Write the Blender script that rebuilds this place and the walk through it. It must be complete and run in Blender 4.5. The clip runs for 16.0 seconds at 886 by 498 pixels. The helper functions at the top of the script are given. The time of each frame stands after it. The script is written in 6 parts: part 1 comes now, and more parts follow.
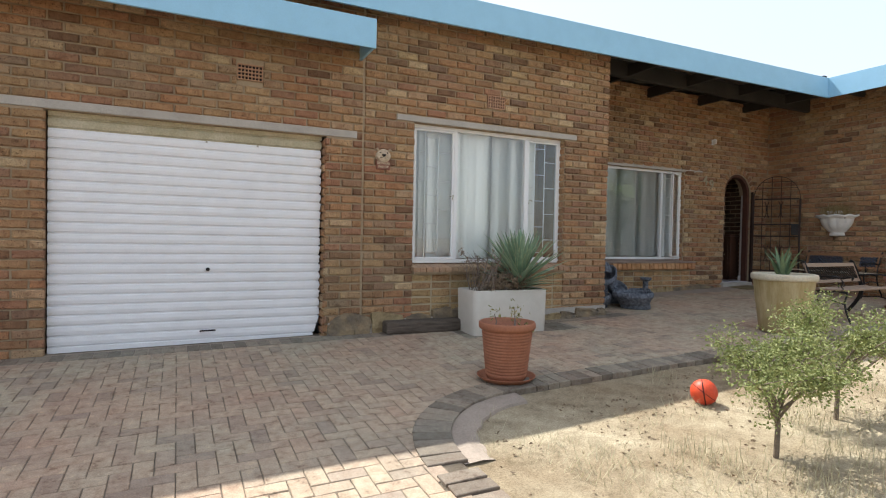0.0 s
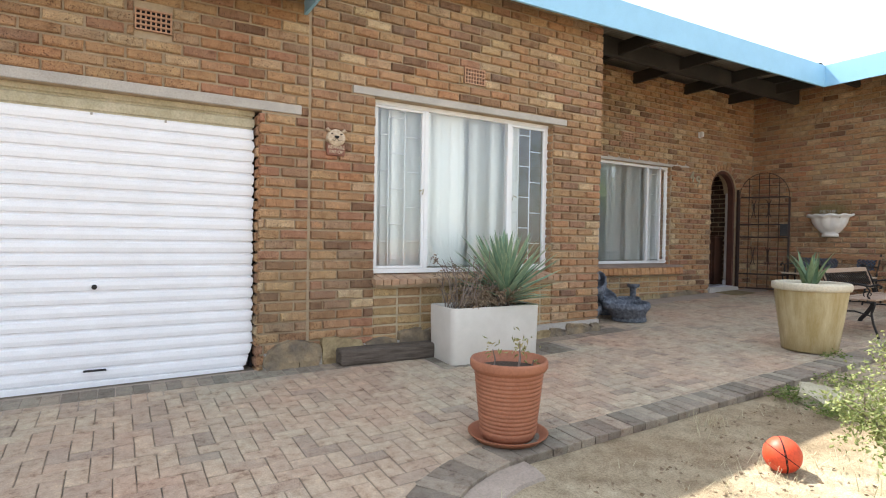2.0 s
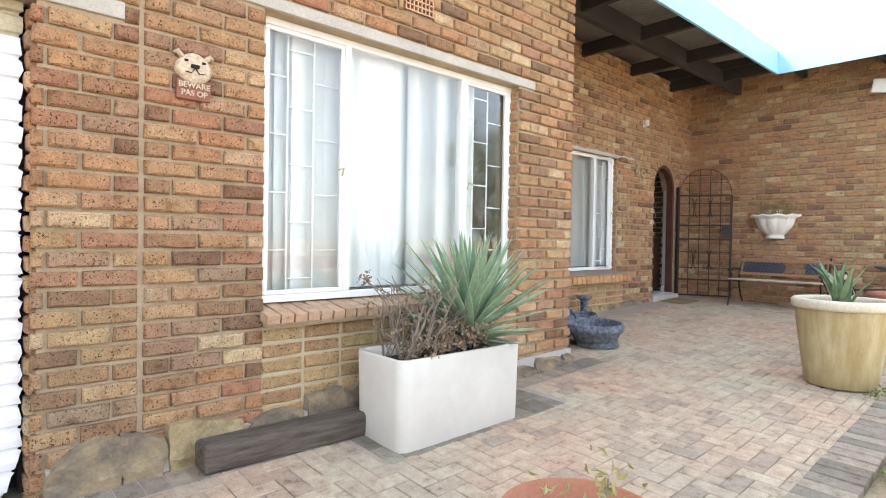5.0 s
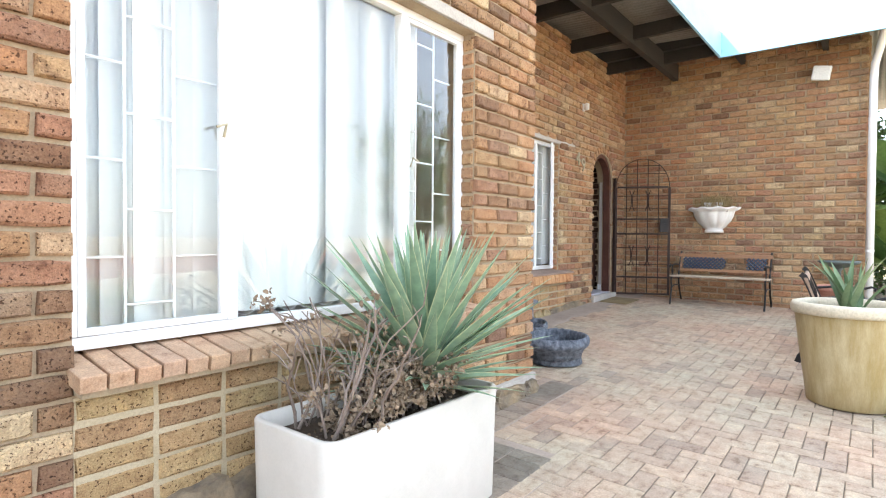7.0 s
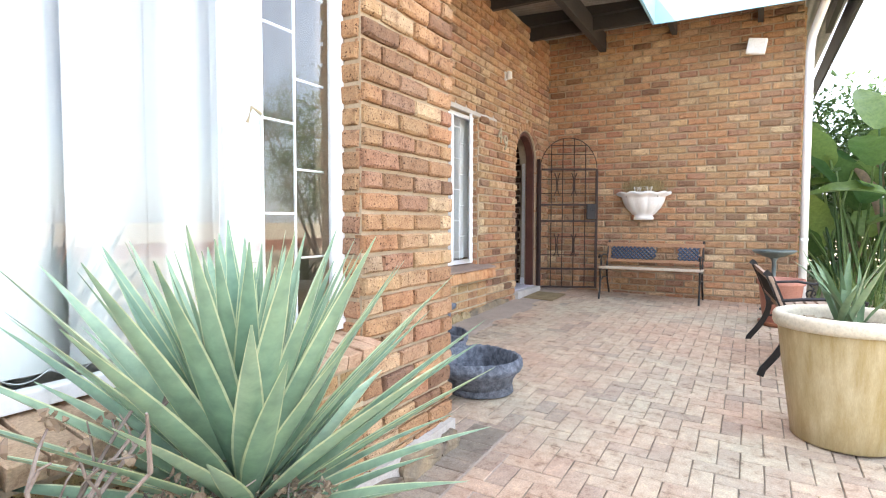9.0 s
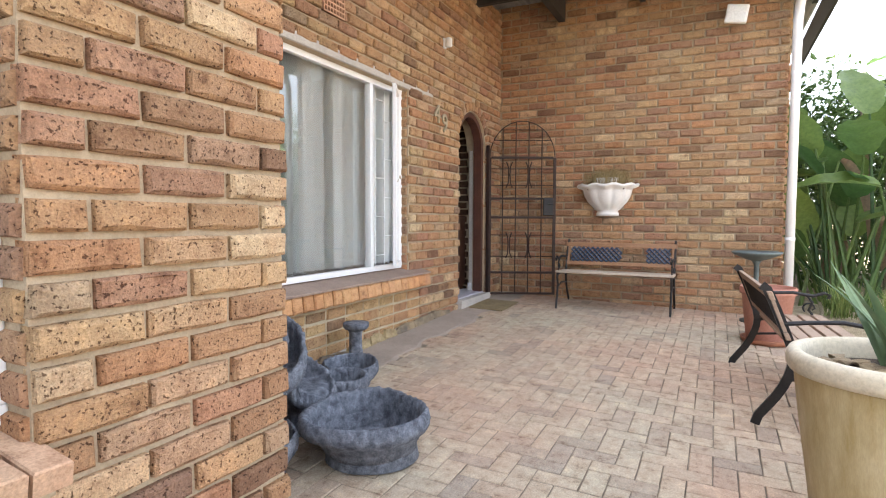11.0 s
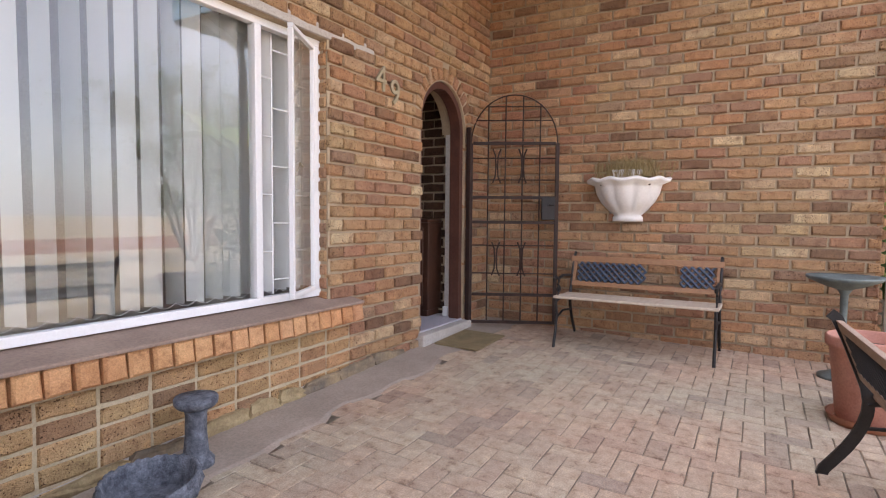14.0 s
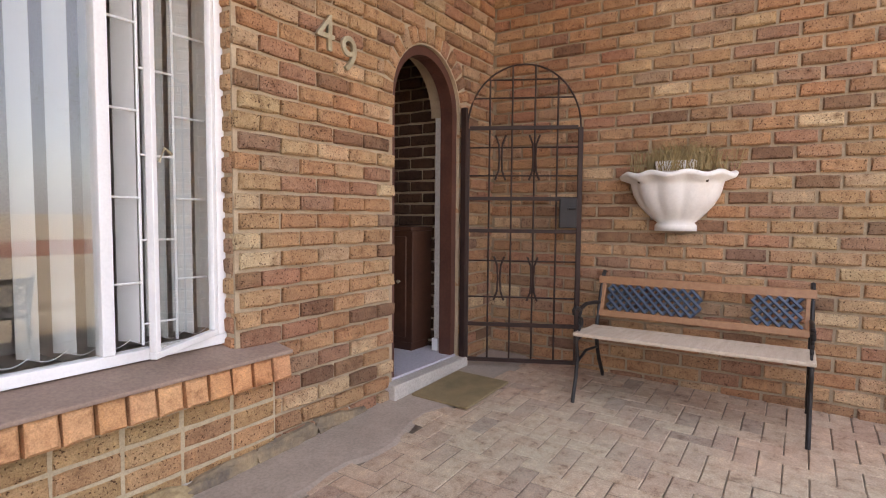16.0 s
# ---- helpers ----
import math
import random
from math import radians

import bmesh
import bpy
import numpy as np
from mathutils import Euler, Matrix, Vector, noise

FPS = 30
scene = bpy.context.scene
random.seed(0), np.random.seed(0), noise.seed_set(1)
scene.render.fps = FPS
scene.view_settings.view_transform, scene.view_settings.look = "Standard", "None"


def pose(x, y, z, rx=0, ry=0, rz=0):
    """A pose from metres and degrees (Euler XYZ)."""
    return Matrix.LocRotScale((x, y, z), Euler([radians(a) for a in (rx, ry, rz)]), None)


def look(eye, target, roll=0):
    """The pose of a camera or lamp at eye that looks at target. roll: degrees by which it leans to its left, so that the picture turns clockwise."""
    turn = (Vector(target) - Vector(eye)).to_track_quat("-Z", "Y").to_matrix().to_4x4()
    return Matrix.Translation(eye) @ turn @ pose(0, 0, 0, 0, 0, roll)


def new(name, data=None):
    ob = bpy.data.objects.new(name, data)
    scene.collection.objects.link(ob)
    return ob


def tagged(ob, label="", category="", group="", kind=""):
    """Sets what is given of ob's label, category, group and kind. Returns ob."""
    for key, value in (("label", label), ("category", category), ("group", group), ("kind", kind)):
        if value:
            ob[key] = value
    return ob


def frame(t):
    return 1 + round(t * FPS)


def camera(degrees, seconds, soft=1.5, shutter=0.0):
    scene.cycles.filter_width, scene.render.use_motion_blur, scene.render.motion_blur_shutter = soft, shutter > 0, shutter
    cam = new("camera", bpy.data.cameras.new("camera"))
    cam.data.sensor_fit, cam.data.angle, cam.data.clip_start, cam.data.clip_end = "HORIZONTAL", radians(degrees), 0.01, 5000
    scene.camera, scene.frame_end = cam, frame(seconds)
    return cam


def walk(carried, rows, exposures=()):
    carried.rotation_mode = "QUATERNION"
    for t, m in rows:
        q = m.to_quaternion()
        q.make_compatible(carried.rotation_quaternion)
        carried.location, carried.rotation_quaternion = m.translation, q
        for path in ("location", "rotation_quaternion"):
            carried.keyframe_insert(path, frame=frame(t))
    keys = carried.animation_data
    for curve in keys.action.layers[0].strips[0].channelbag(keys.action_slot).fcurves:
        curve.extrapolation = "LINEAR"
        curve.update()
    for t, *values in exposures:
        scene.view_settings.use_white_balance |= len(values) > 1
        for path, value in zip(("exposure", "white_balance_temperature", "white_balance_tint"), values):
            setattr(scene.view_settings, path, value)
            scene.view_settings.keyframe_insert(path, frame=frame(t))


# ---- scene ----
cam = camera(77.7, 16.0, soft=1.1)
PATH = [
    (0, (0.409, -5.717, 0.97), (1.28, -3.917, 0.929), 1.1),
    (0.5, (0.476, -5.419, 0.985), (1.372, -3.631, 0.941), 1.1),
    (1, (0.547, -5.12, 1.003), (1.493, -3.358, 0.963), 1.0),
    (1.5, (0.675, -4.834, 1.007), (1.672, -3.101, 0.97), 0.9),
    (2, (0.817, -4.551, 1.002), (1.837, -2.831, 0.965), 0.9),
    (2.5, (0.931, -4.247, 1.014), (1.988, -2.549, 0.979), 0.8),
    (3, (1.04, -3.971, 0.998), (2.153, -2.31, 0.969), 0.7),
    (3.2, (1.1, -3.856, 0.995), (2.231, -2.206, 0.973), 0.7),
    (5.3, (1.588, -2.68, 1.044), (2.978, -1.242, 1.013), 0.8),
    (5.5, (1.639, -2.589, 1.042), (3.058, -1.179, 1.015), 0.7),
    (6, (1.794, -2.349, 1.049), (3.291, -1.023, 1.024), 0.6),
    (6.5, (1.983, -2.119, 1.044), (3.532, -0.854, 1.014), 0.5),
    (7, (2.18, -1.888, 1.043), (3.754, -0.655, 1.001), 0.4),
    (7.5, (2.387, -1.679, 1.052), (4.002, -0.501, 0.989), 0.4),
    (8, (2.625, -1.522, 1.058), (4.296, -0.426, 0.977), 0.3),
    (8.5, (2.887, -1.416, 1.069), (4.597, -0.383, 0.98), 0.2),
    (9, (3.159, -1.337, 1.105), (4.901, -0.358, 1.006), 0.1),
    (9.5, (3.446, -1.293, 1.115), (5.21, -0.358, 1.005), 0.1),
    (11.8, (4.745, -1.168, 1.09), (6.536, -0.283, 0.982), 0.2),
    (12, (4.859, -1.161, 1.097), (6.646, -0.27, 0.99), 0.2),
    (12.5, (5.132, -1.144, 1.112), (6.912, -0.24, 1.002), 0.2),
    (13, (5.396, -1.142, 1.122), (7.165, -0.214, 1.013), 0.3),
    (13.5, (5.664, -1.119, 1.119), (7.41, -0.149, 1.01), 0.4),
    (14, (5.931, -1.059, 1.156), (7.662, -0.064, 1.041), 0.5),
    (14.5, (6.21, -1.012, 1.166), (7.93, 0.003, 1.046), 0.5),
    (15, (6.5, -0.947, 1.181), (8.207, 0.089, 1.059), 0.5),
    (15.5, (6.787, -0.846, 1.215), (8.475, 0.22, 1.09), 0.5),
    (16, (7.05, -0.756, 1.219), (8.722, 0.334, 1.097), 0.5),
]
EXPOSURES = ((0.0, 0.66, 6250, 8), (1.0, 1.05, 6250, 8), (2.0, 1.40, 6250, 8), (3.0, 1.73, 6250, 8), (5.5, 2.28, 6150, 8), (7.0, 2.5, 6100, 8), (9.0, 2.78, 6100, 11), (10.5, 2.55, 6300, 11), (12.0, 2.31, 6400, 17), (14.0, 2.24, 6450, 21), (16.0, 2.35, 6650, 20))
walk(cam, [(t, look(eye, target, roll)) for t, eye, target, roll in PATH], EXPOSURES)

# ---- world, sun ----
world = bpy.data.worlds.new("sky")
scene.world = world
world.use_nodes = True
wn = world.node_tree
sky = wn.nodes.new("ShaderNodeTexSky")
sky.sky_type = "NISHITA"
sky.sun_disc = False
sky.sun_elevation, sky.sun_rotation = radians(54.7), radians(-15.7)
sky.air_density, sky.dust_density, sky.ozone_density = 1.0, 2.0, 1.0
haze = wn.nodes.new("ShaderNodeMix")
haze.data_type = "RGBA"
haze.inputs[0].default_value = 0.5
haze.inputs[7].default_value = (5.6, 5.6, 5.5, 1)
wn.links.new(sky.outputs[0], haze.inputs[6])
wn.links.new(haze.outputs[2], wn.nodes["Background"].inputs[0])
wn.nodes["Background"].inputs[1].default_value = 0.15
sun_data = bpy.data.lights.new("sun", "SUN")
sun_data.energy, sun_data.angle, sun_data.color = 5.0, radians(0.5), (1.0, 0.95, 0.86)
sun = new("sun", sun_data)
sun.matrix_world = look((0, 0, 0), (0.20, -0.71, -1.04))


# ---- materials ----
def material(name, rough=0.8, metal=0.0, spec=0.5):
    m = bpy.data.materials.new(name)
    m.use_nodes = True
    b = m.node_tree.nodes["Principled BSDF"]
    b.inputs["Roughness"].default_value, b.inputs["Metallic"].default_value = rough, metal
    b.inputs["Specular IOR Level"].default_value = spec
    return m, m.node_tree.nodes, m.node_tree.links, b


def ramp_node(nodes, stops, interp="LINEAR"):
    r = nodes.new("ShaderNodeValToRGB")
    r.color_ramp.interpolation = interp
    e = r.color_ramp.elements
    while len(e) < len(stops):
        e.new(0.5)
    for i, (p, c) in enumerate(stops):
        e[i].position, e[i].color = p, (*c, 1)
    return r


def noise_node(nodes, links, scale, detail=4, rough=0.6, coord="pos", stretch=None):
    n = nodes.new("ShaderNodeTexNoise")
    n.inputs["Scale"].default_value, n.inputs["Detail"].default_value, n.inputs["Roughness"].default_value = scale, detail, rough
    if coord == "pos":
        src = nodes.new("ShaderNodeNewGeometry").outputs["Position"]
    else:
        src = nodes.new("ShaderNodeTexCoord").outputs["Object"]
    if stretch:
        mp = nodes.new("ShaderNodeMapping")
        mp.inputs["Scale"].default_value = stretch
        links.new(src, mp.inputs["Vector"])
        src = mp.outputs["Vector"]
    links.new(src, n.inputs["Vector"])
    return n


def mixed(nodes, links, a, b, fac, mode="MIX"):
    m = nodes.new("ShaderNodeMix")
    m.data_type, m.blend_type = "RGBA", mode
    for sock, v in ((m.inputs[0], fac), (m.inputs[6], a), (m.inputs[7], b)):
        if hasattr(v, "is_linked"):
            links.new(v, sock)
        elif isinstance(v, (int, float)):
            sock.default_value = v
        else:
            sock.default_value = (*v, 1)
    return m.outputs[2]


def bumped(nodes, links, bsdf, height, strength=0.3, distance=0.004):
    bp = nodes.new("ShaderNodeBump")
    bp.inputs["Strength"].default_value, bp.inputs["Distance"].default_value = strength, distance
    links.new(height, bp.inputs["Height"])
    links.new(bp.outputs[0], bsdf.inputs["Normal"])


def surface(name, base, second, big=3.0, fine=60.0, rough=0.8, metal=0.0, bump=0.3, dist=0.003, spec=0.4, dark=0.75, coord="pos", stretch=None):
    """Two-scale mottled surface: base and second colour by a big noise, fine grain by a small one, bump from both."""
    m, n, l, b = material(name, rough, metal, spec)
    nb, nf = noise_node(n, l, big, 5, 0.65, coord, stretch), noise_node(n, l, fine, 4, 0.7, coord, stretch)
    r1 = ramp_node(n, [(0.35, base), (0.68, second)])
    l.new(nb.outputs[0], r1.inputs[0])
    r2 = ramp_node(n, [(0.3, (dark, dark, dark)), (0.6, (1, 1, 1))])
    l.new(nf.outputs[0], r2.inputs[0])
    l.new(mixed(n, l, r1.outputs[0], r2.outputs[0], 1.0, "MULTIPLY"), b.inputs["Base Color"])
    rr = n.new("ShaderNodeMapRange")
    rr.inputs[3].default_value, rr.inputs[4].default_value = max(0.05, rough - 0.12), min(1, rough + 0.12)
    l.new(nb.outputs[0], rr.inputs[0])
    l.new(rr.outputs[0], b.inputs["Roughness"])
    bumped(n, l, b, nf.outputs[0], bump, dist)
    return m


def piece_random(n, l):
    """A random value for each piece, whether it is an object or an island of a joined mesh."""
    oi, ge = n.new("ShaderNodeObjectInfo"), n.new("ShaderNodeNewGeometry")
    a = n.new("ShaderNodeMath")
    a.operation = "ADD"
    l.new(oi.outputs["Random"], a.inputs[0])
    l.new(ge.outputs["Random Per Island"], a.inputs[1])
    f = n.new("ShaderNodeMath")
    f.operation = "FRACT"
    l.new(a.outputs[0], f.inputs[0])
    return f.outputs[0]


def brick_material(name, stops, pits=True):
    m, n, l, b = material(name, 0.85, 0, 0.3)
    rnd = piece_random(n, l)
    tone = ramp_node(n, stops)
    l.new(rnd, tone.inputs[0])
    cloud = noise_node(n, l, 15.0, 5, 0.7)
    rc = ramp_node(n, [(0.30, (0.52, 0.45, 0.42)), (0.43, (0.9, 0.86, 0.83)), (0.55, (1, 1, 1)), (0.72, (1.25, 1.20, 1.10))])
    zone = noise_node(n, l, 0.9, 3, 0.6)
    rz = ramp_node(n, [(0.35, (1.05, 0.94, 0.88)), (0.65, (0.96, 1.03, 1.0))])
    l.new(zone.outputs[0], rz.inputs[0])
    l.new(cloud.outputs[0], rc.inputs[0])
    c = mixed(n, l, mixed(n, l, tone.outputs[0], rz.outputs[0], 1.0, "MULTIPLY"), rc.outputs[0], 1.0, "MULTIPLY")
    grain = noise_node(n, l, 150.0, 4, 0.7)
    rg = ramp_node(n, [(0.3, (0.68, 0.68, 0.68)), (0.65, (1.15, 1.15, 1.15))])
    l.new(grain.outputs[0], rg.inputs[0])
    c = mixed(n, l, c, rg.outputs[0], 1.0, "MULTIPLY")
    if pits:
        pit = noise_node(n, l, 105.0, 2, 0.55)
        rp = ramp_node(n, [(0.33, (0.25, 0.20, 0.17)), (0.40, (1, 1, 1))])
        l.new(pit.outputs[0], rp.inputs[0])
        c = mixed(n, l, c, rp.outputs[0], 1.0, "MULTIPLY")
        bumped(n, l, b, mixed(n, l, rp.outputs[0], rg.outputs[0], 1.0, "MULTIPLY"), 0.9, 0.008)
    else:
        bumped(n, l, b, grain.outputs[0], 0.3, 0.002)
    l.new(c, b.inputs["Base Color"])
    return m


def plain_paint(name, col, rough=0.45, var=0.9, spec=0.5, scale=4.0):
    return surface(name, col, tuple(v * var for v in col), scale, 90.0, rough, 0, 0.08, 0.001, spec, 0.93)


BRICK = brick_material("face_brick", [(0.0, (0.21, 0.125, 0.08)), (0.10, (0.34, 0.20, 0.115)), (0.3, (0.44, 0.275, 0.15)), (0.45, (0.43, 0.23, 0.125)),
                                      (0.58, (0.50, 0.345, 0.195)), (0.70, (0.40, 0.215, 0.135)), (0.82, (0.32, 0.19, 0.125)), (0.93, (0.60, 0.44, 0.275)), (1.0, (0.24, 0.15, 0.105))])
# brick tones cut down so the colour carries the hall's shade
HALL_BRICK = brick_material("shade_darkened_hall_brick", [(0.0, (0.05, 0.028, 0.018)), (0.5, (0.10, 0.055, 0.032)), (1.0, (0.07, 0.037, 0.024))])
UNDER_BRICK = brick_material("sill_panel_brick", [(0.0, (0.38, 0.255, 0.13)), (0.4, (0.52, 0.375, 0.20)), (0.75, (0.50, 0.32, 0.175)), (1.0, (0.30, 0.195, 0.12))])
SILL_BRICK = brick_material("sill_brick", [(0.0, (0.38, 0.25, 0.17)), (0.5, (0.45, 0.30, 0.20)), (1.0, (0.42, 0.30, 0.22))], False)
SILL_FRONT = brick_material("orange_sill_brick", [(0.0, (0.44, 0.235, 0.115)), (0.5, (0.54, 0.31, 0.155)), (1.0, (0.47, 0.27, 0.15))], False)
PAVER = brick_material("clay_paver", [(0.0, (0.31, 0.25, 0.205)), (0.10, (0.39, 0.305, 0.24)), (0.4, (0.43, 0.346, 0.268)), (0.65, (0.455, 0.368, 0.282)), (0.9, (0.43, 0.33, 0.255)), (1.0, (0.33, 0.27, 0.225))], False)
KERB = brick_material("grey_kerb_paver", [(0.0, (0.18, 0.155, 0.13)), (0.5, (0.25, 0.215, 0.18)), (1.0, (0.31, 0.265, 0.215))], False)
MORTAR = surface("mortar", (0.36, 0.275, 0.18), (0.48, 0.38, 0.26), 4, 120, 0.95, 0, 0.5, 0.004)
POINTING = surface("pale_pointing", (0.43, 0.35, 0.225), (0.52, 0.43, 0.295), 4, 120, 0.95, 0, 0.5, 0.003)
PLASTER = surface("interior_plaster", (0.62, 0.59, 0.54), (0.56, 0.53, 0.49), 2, 60, 0.9)
CONCRETE = surface("concrete_lintel", (0.40, 0.365, 0.325), (0.50, 0.46, 0.41), 3.5, 90, 0.9, 0, 0.35, 0.003)
APRON = surface("worn_concrete", (0.31, 0.255, 0.21), (0.41, 0.335, 0.275), 3.2, 70, 0.9, 0, 0.35, 0.003)
STONE = surface("slate_footing", (0.14, 0.115, 0.09), (0.36, 0.27, 0.16), 5, 60, 0.9, 0, 0.6, 0.006)
STONE_TAN = surface("ochre_slate_footing", (0.22, 0.16, 0.085), (0.46, 0.36, 0.20), 7, 60, 0.9, 0, 0.6, 0.006)
SAND_JOINT = surface("joint_sand", (0.21, 0.17, 0.13), (0.31, 0.255, 0.19), 5, 150, 0.95, 0, 0.5, 0.003)
BLUE = plain_paint("blue_fascia_paint", (0.31, 0.57, 0.78), 0.5, 0.93)
WHITE = plain_paint("white_gloss_paint", (0.80, 0.80, 0.80), 0.35, 0.95)
ROLLER = plain_paint("roller_door_paint", (0.82, 0.82, 0.84), 0.4, 0.93)
ROLLER_DIRTY = surface("dust_stained_roller_slat", (0.42, 0.37, 0.24), (0.56, 0.50, 0.36), 5, 60, 0.6)
CREAM = surface("white_planter_paint", (0.60, 0.565, 0.51), (0.52, 0.485, 0.43), 2.5, 80, 0.6, 0, 0.12, 0.002, 0.4, 0.94)
DARKWOOD = surface("black_stained_timber", (0.025, 0.022, 0.02), (0.045, 0.04, 0.036), 3, 60, 0.7, 0, 0.3, 0.003)
SHEET = surface("aged_roof_sheet", (0.24, 0.225, 0.21), (0.36, 0.335, 0.305), 2, 40, 0.6, 0.4, 0.2, 0.002)
TERRACOTTA = surface("terracotta", (0.30, 0.115, 0.06), (0.38, 0.16, 0.09), 4, 80, 0.7, 0, 0.2, 0.002)
OCHRE = surface("ochre_glazed_concrete", (0.33, 0.245, 0.10), (0.50, 0.41, 0.245), 3, 60, 0.6, 0, 0.25, 0.003, 0.4, 0.85, "obj", (4, 4, 0.7))
RIMCREAM = surface("pale_pot_rim", (0.56, 0.49, 0.36), (0.62, 0.56, 0.44), 5, 60, 0.7, 0, 0.2, 0.002)
SOIL = surface("potting_soil", (0.05, 0.035, 0.025), (0.09, 0.065, 0.045), 14, 120, 1.0, 0, 0.9, 0.01)
BLUESTONE = surface("grey_cast_stone", (0.085, 0.095, 0.12), (0.28, 0.305, 0.355), 26, 140, 0.8, 0, 1.0, 0.011, 0.35, 0.65)
IRON = surface("black_iron", (0.022, 0.021, 0.022), (0.04, 0.036, 0.034), 8, 120, 0.5, 0.6, 0.2, 0.001)
GATEIRON = surface("brown_black_gate_iron", (0.022, 0.011, 0.008), (0.042, 0.02, 0.014), 8, 120, 0.6, 0.0, 0.2, 0.001, 0.3)
BENCHWOOD = surface("weathered_bench_slat", (0.28, 0.19, 0.13), (0.38, 0.28, 0.21), 3, 50, 0.75, 0, 0.3, 0.002, 0.4, 0.8, "obj", (12, 0.7, 12))
BACKWOOD = surface("varnished_back_frame", (0.24, 0.115, 0.05), (0.33, 0.17, 0.08), 3, 50, 0.55, 0, 0.25, 0.002, 0.5, 0.8, "obj", (12, 0.7, 12))
PALEWOOD = surface("pale_seat_slat", (0.45, 0.36, 0.27), (0.56, 0.47, 0.37), 3, 50, 0.7, 0, 0.3, 0.002, 0.4, 0.8, "obj", (12, 0.7, 12))
LATTICE = surface("dark_blue_cast_lattice", (0.045, 0.065, 0.10), (0.07, 0.095, 0.14), 8, 80, 0.5, 0.3, 0.2, 0.002)
STONEWHITE = surface("white_cast_planter", (0.76, 0.74, 0.71), (0.66, 0.635, 0.60), 5, 60, 0.6, 0, 0.2, 0.002, 0.4, 0.92)
PLAQUE_CREAM = surface("cream_glazed_clay", (0.66, 0.55, 0.40), (0.42, 0.29, 0.19), 45, 120, 0.5, 0, 0.4, 0.003)
BALL = surface("orange_rubber", (0.70, 0.085, 0.03), (0.62, 0.07, 0.03), 4, 90, 0.5, 0, 0.2, 0.001)
BARK = surface("grey_bark", (0.16, 0.125, 0.095), (0.25, 0.20, 0.15), 14, 90, 0.95, 0, 0.8, 0.006)
DRYSTEM = surface("dry_stem", (0.19, 0.145, 0.12), (0.30, 0.24, 0.20), 14, 90, 0.95, 0, 0.5, 0.003)
BLINDS = surface("vertical_blind_fabric", (0.88, 0.89, 0.87), (0.92, 0.93, 0.91), 3, 200, 0.9, 0, 0.1, 0.001, 0.3, 0.96)
TILE = surface("pale_hall_tile", (0.50, 0.47, 0.52), (0.56, 0.53, 0.57), 2, 60, 0.35)
DARKDOOR = surface("dark_varnished_door", (0.05, 0.022, 0.014), (0.085, 0.038, 0.022), 3, 50, 0.4, 0, 0.2, 0.002)
ARCHFRAME = surface("brown_arch_frame", (0.07, 0.028, 0.02), (0.11, 0.045, 0.03), 4, 60, 0.5, 0, 0.2, 0.002)
MAT = surface("coir_mat", (0.20, 0.15, 0.075), (0.28, 0.21, 0.11), 8, 220, 1.0, 0, 0.9, 0.006)
BRASS = surface("aged_brass", (0.36, 0.31, 0.20), (0.52, 0.46, 0.33), 12, 90, 0.45, 0.35, 0.2, 0.001)
VENTCLAY = surface("vent_terracotta", (0.46, 0.26, 0.16), (0.52, 0.31, 0.20), 8, 90, 0.85)
# near-black: painted shade in cavities, also ball seams and plaque marks
DARK = surface("cavity_shade_and_black_marks", (0.012, 0.01, 0.01), (0.02, 0.016, 0.015), 4, 50, 0.95)


def leaf_material(name, a, b2, rough=0.45, trans=0.25):
    m, n, l, b = material(name, rough, 0, 0.4)
    rnd = piece_random(n, l)
    r = ramp_node(n, [(0.0, a), (1.0, b2)])
    l.new(rnd, r.inputs[0])
    nz = noise_node(n, l, 25, 3)
    r2 = ramp_node(n, [(0.3, (0.75, 0.78, 0.75)), (0.7, (1.1, 1.1, 1.0))])
    l.new(nz.outputs[0], r2.inputs[0])
    c = mixed(n, l, r.outputs[0], r2.outputs[0], 1.0, "MULTIPLY")
    l.new(c, b.inputs["Base Color"])
    tr = n.new("ShaderNodeBsdfTranslucent")
    l.new(c, tr.inputs[0])
    mx = n.new("ShaderNodeMixShader")
    mx.inputs[0].default_value = trans
    l.new(b.outputs[0], mx.inputs[1])
    l.new(tr.outputs[0], mx.inputs[2])
    l.new(mx.outputs[0], n["Material Output"].inputs[0])
    return m


YUCCA = leaf_material("agave_leaf", (0.20, 0.31, 0.22), (0.32, 0.43, 0.31), 0.4, 0.12)
YUCCAEDGE = leaf_material("agave_leaf_margin", (0.50, 0.54, 0.34), (0.60, 0.62, 0.42), 0.5, 0.12)
BUSHLEAF = leaf_material("shrub_leaf", (0.15, 0.19, 0.055), (0.36, 0.37, 0.16), 0.6)
TREELEAF = leaf_material("tree_leaf", (0.05, 0.10, 0.03), (0.11, 0.17, 0.05), 0.5)
BANANA = leaf_material("broad_leaf", (0.06, 0.13, 0.045), (0.24, 0.33, 0.10), 0.4, 0.45)
STRAP = leaf_material("strap_leaf", (0.12, 0.19, 0.10), (0.24, 0.31, 0.18), 0.5, 0.2)
DEADLEAF = leaf_material("dead_leaf", (0.20, 0.14, 0.10), (0.36, 0.27, 0.20), 0.9, 0.1)
DRYGRASS = leaf_material("dry_grass", (0.40, 0.345, 0.235), (0.56, 0.50, 0.37), 0.9, 0.3)
GREENGRASS = leaf_material("green_blade", (0.10, 0.17, 0.04), (0.30, 0.33, 0.11), 0.7, 0.3)


